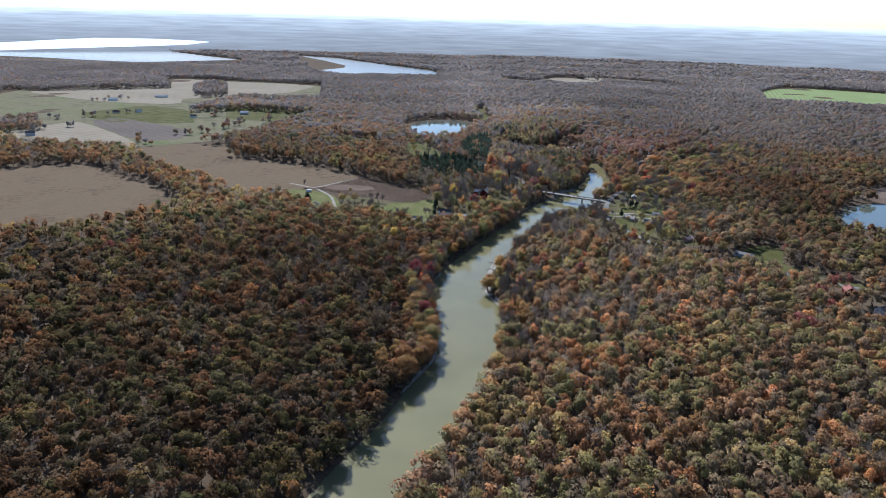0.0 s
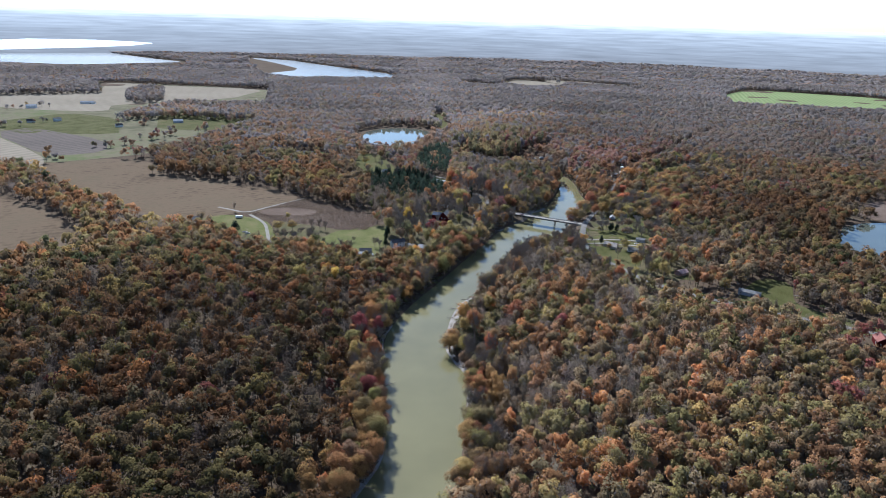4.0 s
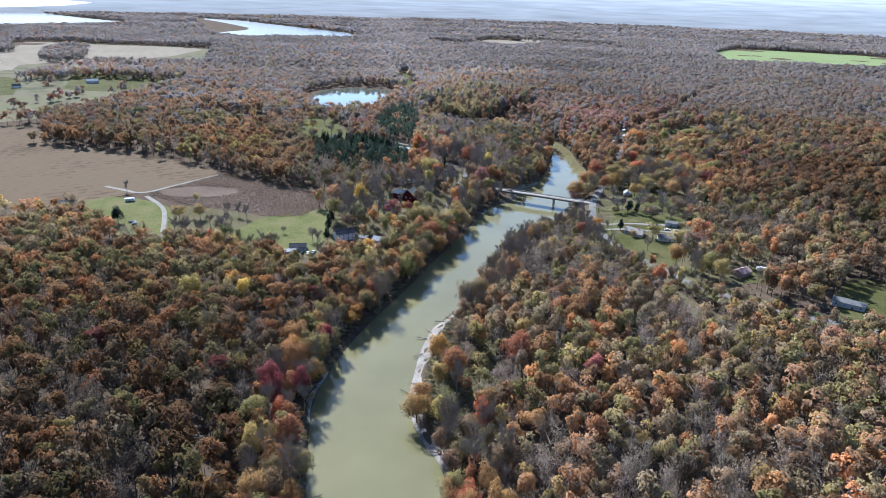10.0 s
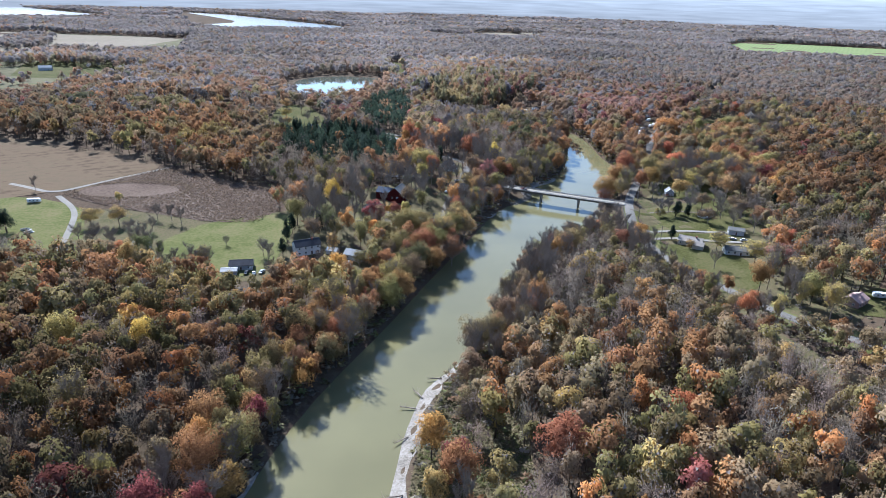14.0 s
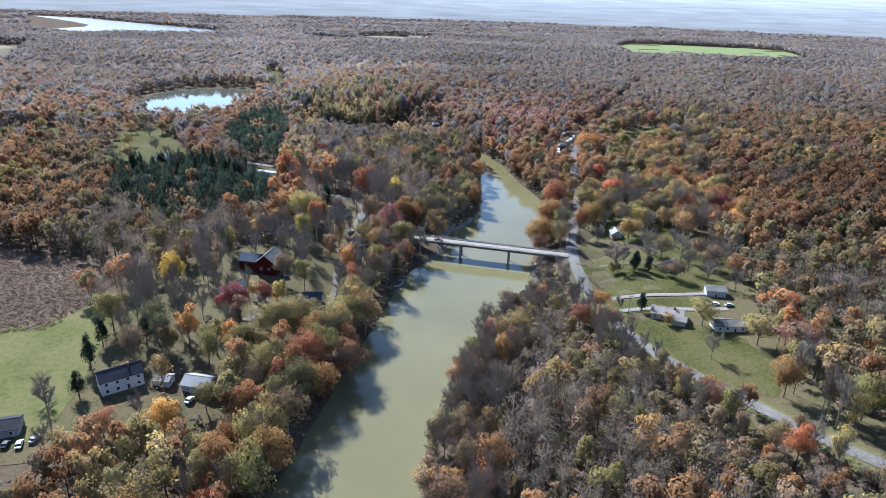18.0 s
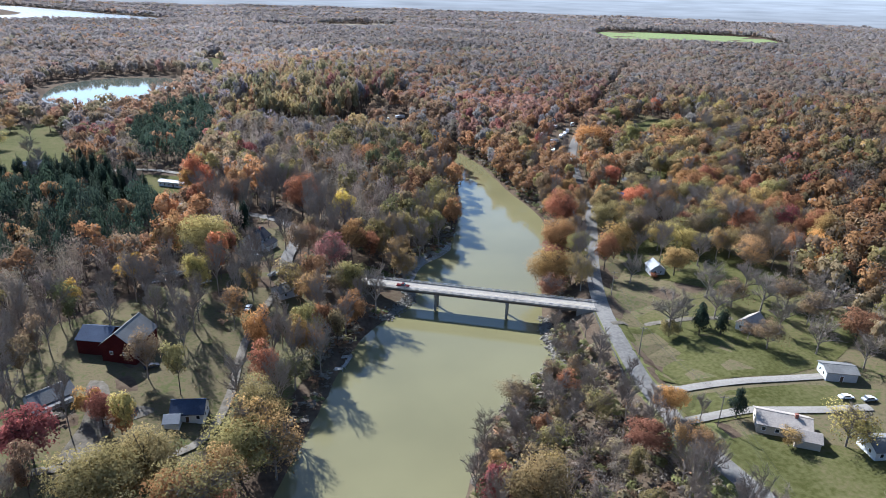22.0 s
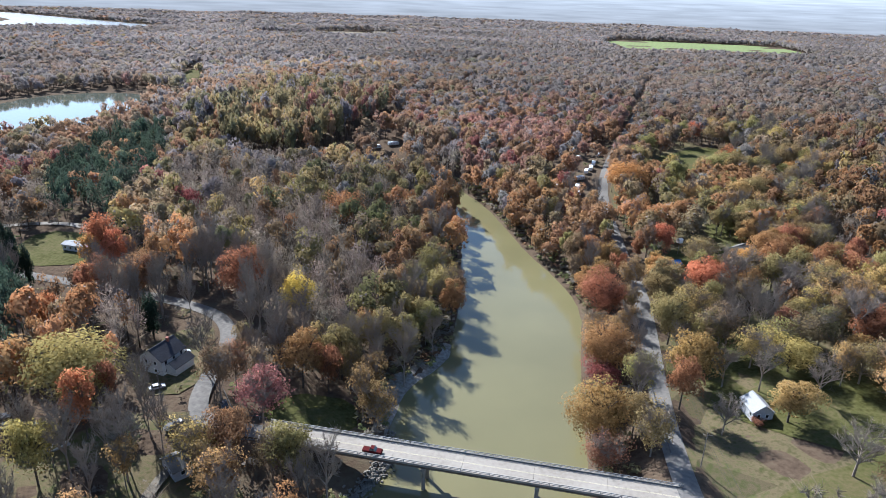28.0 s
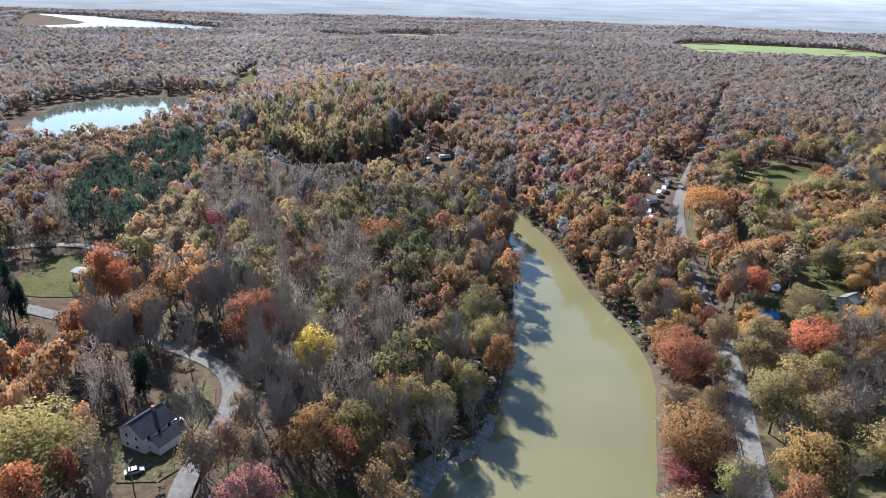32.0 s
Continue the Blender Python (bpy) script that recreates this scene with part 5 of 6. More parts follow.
# Loose stone at the bridge ends.
g = np.random.default_rng(9)
rocks, base = [], np.array([(-1, -1, -1), (1, -1, -1), (1, 1, -1), (-1, 1, -1), (-1, -1, 1), (1, -1, 1), (1, 1, 1), (-1, 1, 1)], float)
faces = np.array([(0, 3, 2, 1), (4, 5, 6, 7), (0, 1, 5, 4), (1, 2, 6, 5), (2, 3, 7, 6), (3, 0, 4, 7)])
shore = [np.array(l, float) for l in ([(178, 856), (190, 863), (193, 880), (199, 895)], [(137, 910), (152, 925), (156, 938)])]
F = []
for line in shore:
    seg = np.r_[0, np.cumsum(np.hypot(*np.diff(line, axis=0).T))]
    for _ in range(700):
        t = g.uniform(0, seg[-1])
        x, y = np.interp(t, seg, line[:, 0]) + g.normal() * 1.3 + (0.9 if line[0, 0] > 160 else -0.9), np.interp(t, seg, line[:, 1]) + g.normal() * 1.2
        v = base * g.uniform(0.12, 0.42, 3) * g.uniform(0.8, 1.2, (8, 3))
        a = g.uniform(0, 6)
        v = v @ np.array([(np.cos(a), np.sin(a), 0), (-np.sin(a), np.cos(a), 0.3), (0.2, -0.3, 1)])
        F.append(faces + 8 * len(rocks))
        rocks.append(v + (x, y, max(0.0, hz(x, y)) + 0.1))
tagged(new("riprap", array_mesh("riprap", np.concatenate(rocks), np.concatenate(F), M_ROCK)), "loose grey riprap stones on the banks", "stones", kind="stuff")

# Sand and pale shingle along the water.
def shore_strip(line, width, inland, label, material=M_SAND):
    p = smoothed(line, 2)
    tan = np.gradient(p, axis=0)
    tan /= np.hypot(tan[:, 0], tan[:, 1])[:, None]
    nor = np.stack([tan[:, 1], -tan[:, 0]], 1) * inland
    u = np.linspace(-0.15, 1, 7)
    w = width * (0.4 + 0.35 * np.sin(np.arange(len(p)) * 0.9) ** 2 + 0.25 * np.sin(np.arange(len(p)) * 2.3 + 1) ** 2) * np.sin(np.linspace(0.15, np.pi - 0.15, len(p))) ** 0.5
    w *= np.random.default_rng(len(p)).uniform(0.55, 1.15, len(p))
    P = p[:, None, :] + nor[:, None, :] * (w[:, None, None] * u[None, :, None])
    hzv = np.maximum(height(P[..., 0].ravel(), P[..., 1].ravel()).reshape(P.shape[:2]), 0) + 0.10
    hzv = np.minimum(hzv, 0.06 + 0.5 * u[None, :])
    hzv = np.maximum(hzv, np.maximum(height(P[..., 0].ravel(), P[..., 1].ravel()).reshape(P.shape[:2]) + 0.06, 0.02))
    V = np.concatenate([P, hzv[..., None]], -1).reshape(-1, 3)
    k = len(u)
    f = np.array([(i * k + j, i * k + j + 1, (i + 1) * k + j + 1, (i + 1) * k + j) for i in range(len(p) - 1) for j in range(k - 1)])
    return tagged(new("sand_bar", array_mesh("sand_bar", V, f, material, True)), label, "sand bar", kind="structure")


shore_strip([(43, 484), (48, 512), (49, 533), (36, 562), (34, 588), (40, 622), (50, 660), (66, 678), (83, 698), (90, 720)], 9.0, 1, "pale sand and driftwood bar along the river bend")
shore_strip([(-30, 385), (-22, 405), (-8, 436), (-8, 460)], 4.0, -1, "pale mud bank under the trees", M_MUD)
shore_strip([(150, 930), (156, 942), (165, 961), (183, 972), (190, 985)], 10.0, -1, "grey muddy landing below the trees", M_MUD)
shore_strip([(-14, 570), (-15, 590), (-8, 615)], 3.0, -1, "pale mud bank under the trees", M_MUD)

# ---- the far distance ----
# Backdrop that glows; haze is painted in, paler with height.
M_FAR, n_, l_, b_ = node_mat("painted_haze_land", 1.0)
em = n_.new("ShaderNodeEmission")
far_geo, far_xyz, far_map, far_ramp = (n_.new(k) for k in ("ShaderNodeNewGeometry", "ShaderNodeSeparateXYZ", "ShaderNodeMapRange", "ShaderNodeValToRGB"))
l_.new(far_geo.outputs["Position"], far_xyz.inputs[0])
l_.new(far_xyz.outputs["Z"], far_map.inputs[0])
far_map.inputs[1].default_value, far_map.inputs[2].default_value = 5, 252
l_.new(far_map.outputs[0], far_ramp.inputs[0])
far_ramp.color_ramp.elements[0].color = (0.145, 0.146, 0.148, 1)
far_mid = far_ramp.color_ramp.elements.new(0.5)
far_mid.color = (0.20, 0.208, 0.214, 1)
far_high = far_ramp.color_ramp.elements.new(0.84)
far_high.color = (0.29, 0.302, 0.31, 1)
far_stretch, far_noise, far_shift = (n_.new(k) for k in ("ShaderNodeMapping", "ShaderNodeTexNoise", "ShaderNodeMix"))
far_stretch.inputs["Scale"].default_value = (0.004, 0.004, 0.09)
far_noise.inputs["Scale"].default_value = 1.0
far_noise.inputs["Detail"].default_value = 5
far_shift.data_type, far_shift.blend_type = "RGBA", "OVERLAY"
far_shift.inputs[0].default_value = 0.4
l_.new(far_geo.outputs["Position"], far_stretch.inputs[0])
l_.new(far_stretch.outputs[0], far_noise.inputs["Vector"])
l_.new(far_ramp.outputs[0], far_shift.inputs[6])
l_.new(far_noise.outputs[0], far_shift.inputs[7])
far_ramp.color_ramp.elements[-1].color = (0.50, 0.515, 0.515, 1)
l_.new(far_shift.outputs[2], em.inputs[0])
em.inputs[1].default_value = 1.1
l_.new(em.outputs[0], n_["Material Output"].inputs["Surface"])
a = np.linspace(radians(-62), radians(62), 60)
# It leans back flatter than the sun stands, so it casts no shadow on the woods.
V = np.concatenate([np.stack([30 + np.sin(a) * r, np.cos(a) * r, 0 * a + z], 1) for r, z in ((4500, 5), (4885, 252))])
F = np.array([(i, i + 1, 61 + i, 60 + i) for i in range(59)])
tagged(new("backdrop", array_mesh("backdrop", V, F, M_FAR)), "glowing backdrop painted as hazy blue-grey country along the horizon", "distance", kind="structure")
# Lake strip on the backdrop; sky glare is painted in as its own glow.
M_FARLAKE, n_, l_, b_ = node_mat("glowing_lake_glare", 1.0)
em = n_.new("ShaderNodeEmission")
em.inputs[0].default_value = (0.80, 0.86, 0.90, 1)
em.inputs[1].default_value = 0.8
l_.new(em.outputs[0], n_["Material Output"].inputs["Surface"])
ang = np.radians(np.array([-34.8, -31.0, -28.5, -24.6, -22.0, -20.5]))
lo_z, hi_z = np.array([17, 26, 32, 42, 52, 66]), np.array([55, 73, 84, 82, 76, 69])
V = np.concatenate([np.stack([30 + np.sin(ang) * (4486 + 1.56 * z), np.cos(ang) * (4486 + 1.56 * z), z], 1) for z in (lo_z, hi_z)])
tagged(new("far_lake", array_mesh("far_lake", V, np.array([(i, i + 1, 7 + i, 6 + i) for i in range(5)]), M_FARLAKE)), "glowing strip standing in for sky-bright lake water near the horizon", "water", kind="structure")

# ---- homes and farm buildings ----
def paint(name, c, rough=0.75, v=0.12, scales=(0.25, 2.5)):
    return mixed(name, [tuple(k * (1 - v) for k in c), tuple(min(0.85, k * (1 + v)) for k in c)], scales, rough, 0.05, 3)


M_WHITE = paint("white_siding", (0.56, 0.55, 0.52))
M_RED = paint("barn_red_boards", (0.06, 0.013, 0.012), 0.85, 0.2)
M_TANW = paint("tan_siding", (0.42, 0.36, 0.28))
M_GREYW = paint("grey_siding", (0.36, 0.36, 0.36))
M_PINKW = paint("faded_brick", (0.34, 0.22, 0.19))
M_ROOFD = paint("charcoal_shingles", (0.045, 0.045, 0.05), 0.9, 0.25)
M_ROOFN = paint("navy_metal_roof", (0.05, 0.06, 0.085), 0.45, 0.15)
M_ROOFG = paint("grey_shingles", (0.135, 0.13, 0.122), 0.9, 0.2)
M_ROOFT = paint("tan_shingles", (0.27, 0.235, 0.20), 0.9, 0.2)
M_ROOFM = paint("pale_metal_roof", (0.26, 0.262, 0.262), 0.4, 0.12)
M_ROOFB = paint("rust_brown_roof", (0.19, 0.085, 0.07), 0.8, 0.25)
M_ROOFR = paint("rusty_red_roof", (0.34, 0.24, 0.21), 0.7, 0.2)
M_BLUE = paint("bright_blue_tarp", (0.06, 0.22, 0.55), 0.5, 0.15)
M_BRICKC = paint("chimney_brick", (0.22, 0.10, 0.075), 0.9, 0.25)
M_TRIM = paint("white_trim", (0.72, 0.72, 0.70))
M_DOOR = paint("dark_door", (0.09, 0.06, 0.045))
M_PLANK = paint("weathered_planks", (0.27, 0.25, 0.22), 0.9, 0.25)
M_TYRE = paint("tyre_rubber", (0.02, 0.02, 0.02), 0.9)
M_PANE, n_, l_, b_ = node_mat("window_glass", 0.05)
b_.inputs["Base Color"].default_value = (0.02, 0.025, 0.03, 1)
b_.inputs["Specular IOR Level"].default_value = 0.8


def prism(bm, w, z0, z1, l, over=0.0, thick=0.0):
    """Gable body: ridge along x, half width w, from -l to l."""
    o = [(-l, -w, z0), (-l, w, z0), (-l, 0, z1), (l, -w, z0), (l, w, z0), (l, 0, z1)]
    v = [bm.verts.new(p) for p in o]
    for f in ((0, 2, 1), (3, 4, 5), (0, 3, 5, 2), (1, 2, 5, 4), (0, 1, 4, 3)):
        bm.faces.new([v[i] for i in f])


def roof_side(bm, w, z0, z1, l, side, over, thick):
    """One slope of a gable roof, with thickness and eaves."""
    sl = (z1 - z0) / w
    y1, zo = side * (w + over), z0 - sl * over
    o = [(-l - over, 0, z1), (l + over, 0, z1), (l + over, y1, zo), (-l - over, y1, zo)]
    lo, hi = [bm.verts.new((x, y, z + 0.03)) for x, y, z in o], [bm.verts.new((x, y, z + thick)) for x, y, z in o]
    bm.faces.new(lo), bm.faces.new(hi[::-1])
    for i in range(4):
        bm.faces.new([lo[i], hi[i], hi[(i + 1) % 4], lo[(i + 1) % 4]])
    bmesh.ops.recalc_face_normals(bm, faces=bm.faces[:])


def opening(parent, kind, x, y, z, w, h, facing, glass=M_PANE):
    """A window or door set on a wall: facing 'x+', 'x-', 'y+', 'y-'."""
    turn = {"y-": 0, "x+": 90, "y+": 180, "x-": 270}[facing]
    m = pose(x, y, z, 0, 0, turn)
    bm = bmesh.new()
    for a, b, c, d in ((-w / 2 - 0.1, -h / 2 - 0.1, -w / 2, h / 2 + 0.1), (w / 2, -h / 2 - 0.1, w / 2 + 0.1, h / 2 + 0.1), (-w / 2, h / 2, w / 2, h / 2 + 0.1), (-w / 2, -h / 2 - 0.1, w / 2, -h / 2)):
        box(bm, a, -0.09, b, c, 0.02, d, m)
    fr = part(kind, bm, M_TRIM, parent)
    bm = bmesh.new()
    box(bm, -w / 2, -0.05, -h / 2, w / 2, 0.01, h / 2, m)
    part("pane" if kind == "window" else "door_leaf", bm, glass if kind == "window" else M_DOOR, fr)
    return fr


def house(name, x, y, turn, l, w, wall, rise, wall_mat, roof_mat, label, category="house", windows=3, floors=1, chimney=False, doors=1, base=None, wing=None, porch=False):
    root = tagged(new(name), label, category)
    z = (hz(x, y) + 0.12) if base is None else base
    bm = bmesh.new()
    box(bm, -l / 2, -w / 2, -1.2, l / 2, w / 2, wall)
    top = [f for f in bm.faces if f.normal.z > 0.9]
    bmesh.ops.delete(bm, geom=top, context="FACES_ONLY")
    part("wall", bm, wall_mat, root)
    bm = bmesh.new()
    prism(bm, w / 2 - 0.01, wall + 0.002, wall + rise - 0.03, l / 2)
    part("gable", bm, wall_mat, root)
    for s in (-1, 1):
        bm = bmesh.new()
        roof_side(bm, w / 2, wall, wall + rise, l / 2, s, 0.45, 0.2)
        part("roof_slope", bm, roof_mat, root)
    bm = bmesh.new()
    box(bm, -l / 2 - 0.5, -0.16, wall + rise + 0.1, l / 2 + 0.5, 0.16, wall + rise + 0.24)
    part("ridge_cap", bm, roof_mat, root)
    for fl in range(floors):
        zc = wall * (fl + 0.55) / floors
        for k in range(windows):
            xx = -l / 2 + l * (k + 0.5) / windows
            for side in ("y-", "y+"):
                if fl == 0 and doors and k == windows // 2:
                    continue
                opening(root, "window", xx, -w / 2 if side == "y-" else w / 2, zc, 0.95, 1.15, side)
        for side in ("x-", "x+"):
            for yy in (-w / 5, w / 5):
                opening(root, "window", -l / 2 if side == "x-" else l / 2, yy, zc, 0.9, 1.1, side)
    if doors:
        xx = -l / 2 + l * (windows // 2 + 0.5) / max(1, windows)
        opening(root, "door", xx, -w / 2, 1.05, 1.0, 2.05, "y-")
    if chimney:
        bm = bmesh.new()
        box(bm, l * 0.22 - 0.4, -0.9, wall + rise * 0.4, l * 0.22 + 0.4, -0.1, wall + rise + 0.9)
        box(bm, l * 0.22 - 0.48, -0.98, wall + rise + 0.9, l * 0.22 + 0.48, -0.02, wall + rise + 1.05)
        part("chimney", bm, M_BRICKC, root)
    if wing:
        wx, wy, wl, ww, wh, wr, wm, rm, *crossed = wing
        spin = Matrix.Translation((wx, wy, 0)) @ Matrix.Rotation(radians(90 if crossed else 0), 4, "Z")
        bm = bmesh.new()
        box(bm, -wl / 2, -ww / 2, -1.2, wl / 2, ww / 2, wh, spin)
        bmesh.ops.delete(bm, geom=[f for f in bm.faces if f.normal.z > 0.9], context="FACES_ONLY")
        part("wing_wall", bm, wm, root)
        bm = bmesh.new()
        prism(bm, ww / 2 - 0.01, wh + 0.002, wh + wr - 0.03, wl / 2)
        bmesh.ops.transform(bm, matrix=spin, verts=bm.verts[:])
        part("wing_gable", bm, wm, root)
        for s in (-1, 1):
            bm = bmesh.new()
            roof_side(bm, ww / 2, wh, wh + wr, wl / 2, s, 0.4, 0.18)
            bmesh.ops.transform(bm, matrix=spin, verts=bm.verts[:])
            part("wing_roof", bm, rm, root)
    if porch:
        bm = bmesh.new()
        box(bm, -l * 0.35, -w / 2 - 2.2, 2.35, l * 0.35, -w / 2 - 0.02, 2.5)
        part("porch_roof", bm, roof_mat, root)
        for xx in (-l * 0.33, l * 0.33):
            bm = bmesh.new()
            box(bm, xx - 0.07, -w / 2 - 2.1, -0.2, xx + 0.07, -w / 2 - 1.96, 2.35)
            part("porch_post", bm, M_TRIM, root)
    root.matrix_world = pose(x, y, z, 0, 0, turn)
    return root


# The west bank.
house("farmhouse", -9, 791, 23, 14.5, 8.0, 5.4, 2.6, M_WHITE, M_ROOFD, "white two-storey farmhouse with a dark shingle roof", floors=2, windows=4, chimney=True, wing=(2.5, 5.2, 6.0, 4.0, 3.0, 1.4, M_WHITE, M_ROOFD))
house("garage", 19, 786, -25, 10.5, 8.0, 3.2, 2.0, M_GREYW, M_ROOFM, "grey garage with a pale weathered metal roof", "garage", windows=2)
house("pavilion", 6, 790, -20, 6.0, 5.0, 2.3, 1.1, M_GREYW, M_ROOFM, "small outbuilding with a pale metal roof", "shed", windows=1)
house("workshop", -42, 770, 4, 12, 8, 3.0, 1.6, M_GREYW, M_ROOFD, "low grey workshop with a dark roof beside parked cars", "workshop", windows=3)
house("carport", -47, 762, 4, 8, 5, 2.4, 0.7, M_GREYW, M_ROOFM, "grey metal carport by the workshop", "carport", windows=1)
house("shed", -104, 799, -20, 9.5, 6, 2.8, 1.3, M_TANW, M_ROOFM, "green-grey shed with a pale metal roof", "shed", windows=2)
house("barn", 47, 891, 66, 14, 11, 6.2, 4.4, M_RED, M_ROOFG, "dark red gabled barn with a worn grey roof and side wing", "barn", windows=2, wing=(1.0, 10.6, 10.4, 10.0, 5.4, 2.6, M_RED, M_ROOFN, True))
house("cottage", 28.5, 866, 35, 11, 7.5, 3.0, 2.2, M_WHITE, M_ROOFG, "white cottage with a grey shingle roof below the barn", windows=4, porch=True)
house("cottage", 66, 856, -12, 9.0, 6.6, 3.0, 2.6, M_WHITE, M_ROOFN, "small white house with a navy metal roof by the lane", windows=3, wing=(-3.5, -4.8, 4.0, 4.2, 2.6, 1.4, M_WHITE, M_ROOFM))
house("house", 91.5, 978, 52, 10, 8.6, 5.2, 3.0, M_WHITE, M_ROOFD, "white two-storey house with dark gable roof beside the road", floors=2, windows=3, chimney=True, wing=(0.5, -6.0, 8.0, 4.0, 2.9, 1.3, M_WHITE, M_ROOFD))
house("mobile_home", 49, 1091, -32, 17, 5.0, 2.9, 0.8, M_WHITE, M_ROOFM, "long white mobile home with a pale roof on the lawn", "mobile home", windows=6)
house("cottage", 100, 930, 28, 9.0, 7.0, 2.8, 2.0, M_GREYW, M_ROOFG, "grey cottage half hidden by trees near the bridge", windows=2)
house("barn", -249, 868, 5, 14, 9, 4.0, 2.4, M_TANW, M_ROOFG, "low weathered farm building at the field edge", "barn", windows=3)
# The hamlet beyond the pines.
for fx, fy, ft, fl, fw, wm, rm, lab in ((-250, 1356, 20, 15, 9, M_WHITE, M_ROOFD, "white house with a dark roof at the hamlet lawn"), (-182, 1290, -10, 16, 7, M_GREYW, M_ROOFG, "low grey house on the hamlet lawn"),
                                        (-128, 1268, 15, 14, 8, M_WHITE, M_ROOFM, "white shed with a bright metal roof by the hamlet"), (-206, 1297, 5, 12, 8, M_TANW, M_ROOFD, "tan cottage with a dark roof in the hamlet"),
                                        (-38, 1150, 25, 11, 6, M_WHITE, M_ROOFM, "white garage beside the hamlet lane")):
    house("cottage", fx, fy, ft, fl, fw, 3.0, 2.0, wm, rm, lab, windows=3)
# The east bank.
house("ranch_house", 228, 800, -36, 14, 8.5, 3.0, 2.0, M_TANW, M_ROOFT, "tan ranch house with brown shingles and a brick chimney", windows=4, chimney=True, wing=(5.5, -5.5, 6.5, 5.0, 2.8, 1.5, M_TANW, M_ROOFT))
house("ranch_house", 249, 783, -14, 14, 7.5, 2.9, 1.6, M_WHITE, M_ROOFG, "low white ranch house with a grey roof", windows=4)
house("pole_shed", 267, 817, -25, 9.5, 7.0, 3.2, 1.1, M_GREYW, M_ROOFG, "open-fronted grey shed with a ribbed metal roof", "shed", windows=1)
house("cottage", 261, 909, 75, 7.5, 6.2, 3.0, 2.2, M_GREYW, M_ROOFM, "white cottage with a pale roof and red shrubs", windows=3)
house("house", 263, 852, 20, 9.5, 6.2, 3.0, 2.4, M_WHITE, M_ROOFT, "white house with a brown roof half hidden by bare trees", windows=3)
house("house", 272, 709, 30, 11, 8, 3.0, 2.0, M_PINKW, M_ROOFR, "faded brick house with a reddish roof", windows=3)
house("pole_shed", 314, 656, -38, 18, 8, 3.4, 1.4, M_GREYW, M_ROOFG, "long grey shed with a dull metal roof", "shed", windows=4)
house("barn", 372, 562, 70, 13, 9, 4.6, 3.6, M_RED, M_ROOFB, "red barn with a dull rust-brown roof on a lawn", "barn", windows=2)
house("house", 378, 519, 25, 13, 9, 5.0, 2.8, M_WHITE, M_ROOFD, "white house with a dark roof beyond the red barn", floors=2, windows=3)
house("shed", 307.6, 1015.5, -8, 7.0, 4.6, 2.3, 0.9, M_TRIM, M_BLUE, "low white shed under a bright blue roof", "shed", windows=1)
house("cottage", 350, 1020, 20, 9, 7, 2.8, 1.8, M_TANW, M_ROOFG, "tan cottage among thin trees", windows=2)
house("cottage", 345, 1075, 50, 9, 7, 2.8, 1.8, M_WHITE, M_ROOFG, "white cottage among thin trees", windows=2)
house("cottage", 400, 1110, 10, 10, 7, 2.8, 1.8, M_GREYW, M_ROOFG, "grey cottage among thin trees", windows=2)
# The farmstead beyond the fields.
for fx, fy, ft, fl, fw, fh, wm, rm, lab in ((-940, 1797, 10, 22, 12, 6, M_WHITE, M_ROOFM, "white farm barn with a pale metal roof"), (-779, 1602, 60, 14, 9, 5, M_WHITE, M_ROOFG, "white farmhouse on green pasture"),
                                            (-820, 1573, 20, 14, 9, 4, M_GREYW, M_ROOFD, "grey farm shed on green pasture"), (-522, 1617, 15, 20, 11, 5, M_GREYW, M_ROOFM, "grey farm barn with a bright metal roof"),
                                            (-852, 1901, 5, 34, 11, 4, M_WHITE, M_ROOFM, "long white poultry shed"), (-827, 1250, 30, 16, 10, 6, M_GREYW, M_ROOFD, "dark-roofed farmhouse by the hedge"),
                                            (-619, 1538, 40, 13, 9, 4, M_WHITE, M_ROOFD, "white farm cottage with a dark roof")):
    house("farm_building", fx, fy, ft, fl, fw, fh, 3.0, wm, rm, lab, "farm building", windows=2)


# ---- caravans, cars and boats ----
def wheel(parent, x, y, r, w):
    bm = bmesh.new()
    bmesh.ops.create_cone(bm, cap_ends=True, segments=12, radius1=r, radius2=r, depth=w, matrix=pose(x, y, r, 90, 0, 0))
    t = part("wheel", bm, M_TYRE, parent)
    bm = bmesh.new()
    bmesh.ops.create_cone(bm, cap_ends=True, segments=10, radius1=r * 0.6, radius2=r * 0.5, depth=w + 0.03, matrix=pose(x, y, r, 90, 0, 0))
    part("hub", bm, M_STEEL, t)


def shaped(bm, outline, w, taper=0.0):
    """A body from a side outline (x, z), drawn across its width."""
    a = [bm.verts.new((x, -w / 2 + (taper if z > outline[0][1] + 0.7 else 0), z)) for x, z in outline]
    b = [bm.verts.new((x, w / 2 - (taper if z > outline[0][1] + 0.7 else 0), z)) for x, z in outline]
    bm.faces.new(a), bm.faces.new(b[::-1])
    n = len(a)
    for i in range(n):
        bm.faces.new([a[i], b[i], b[(i + 1) % n], a[(i + 1) % n]])
    bmesh.ops.recalc_face_normals(bm, faces=bm.faces[:])


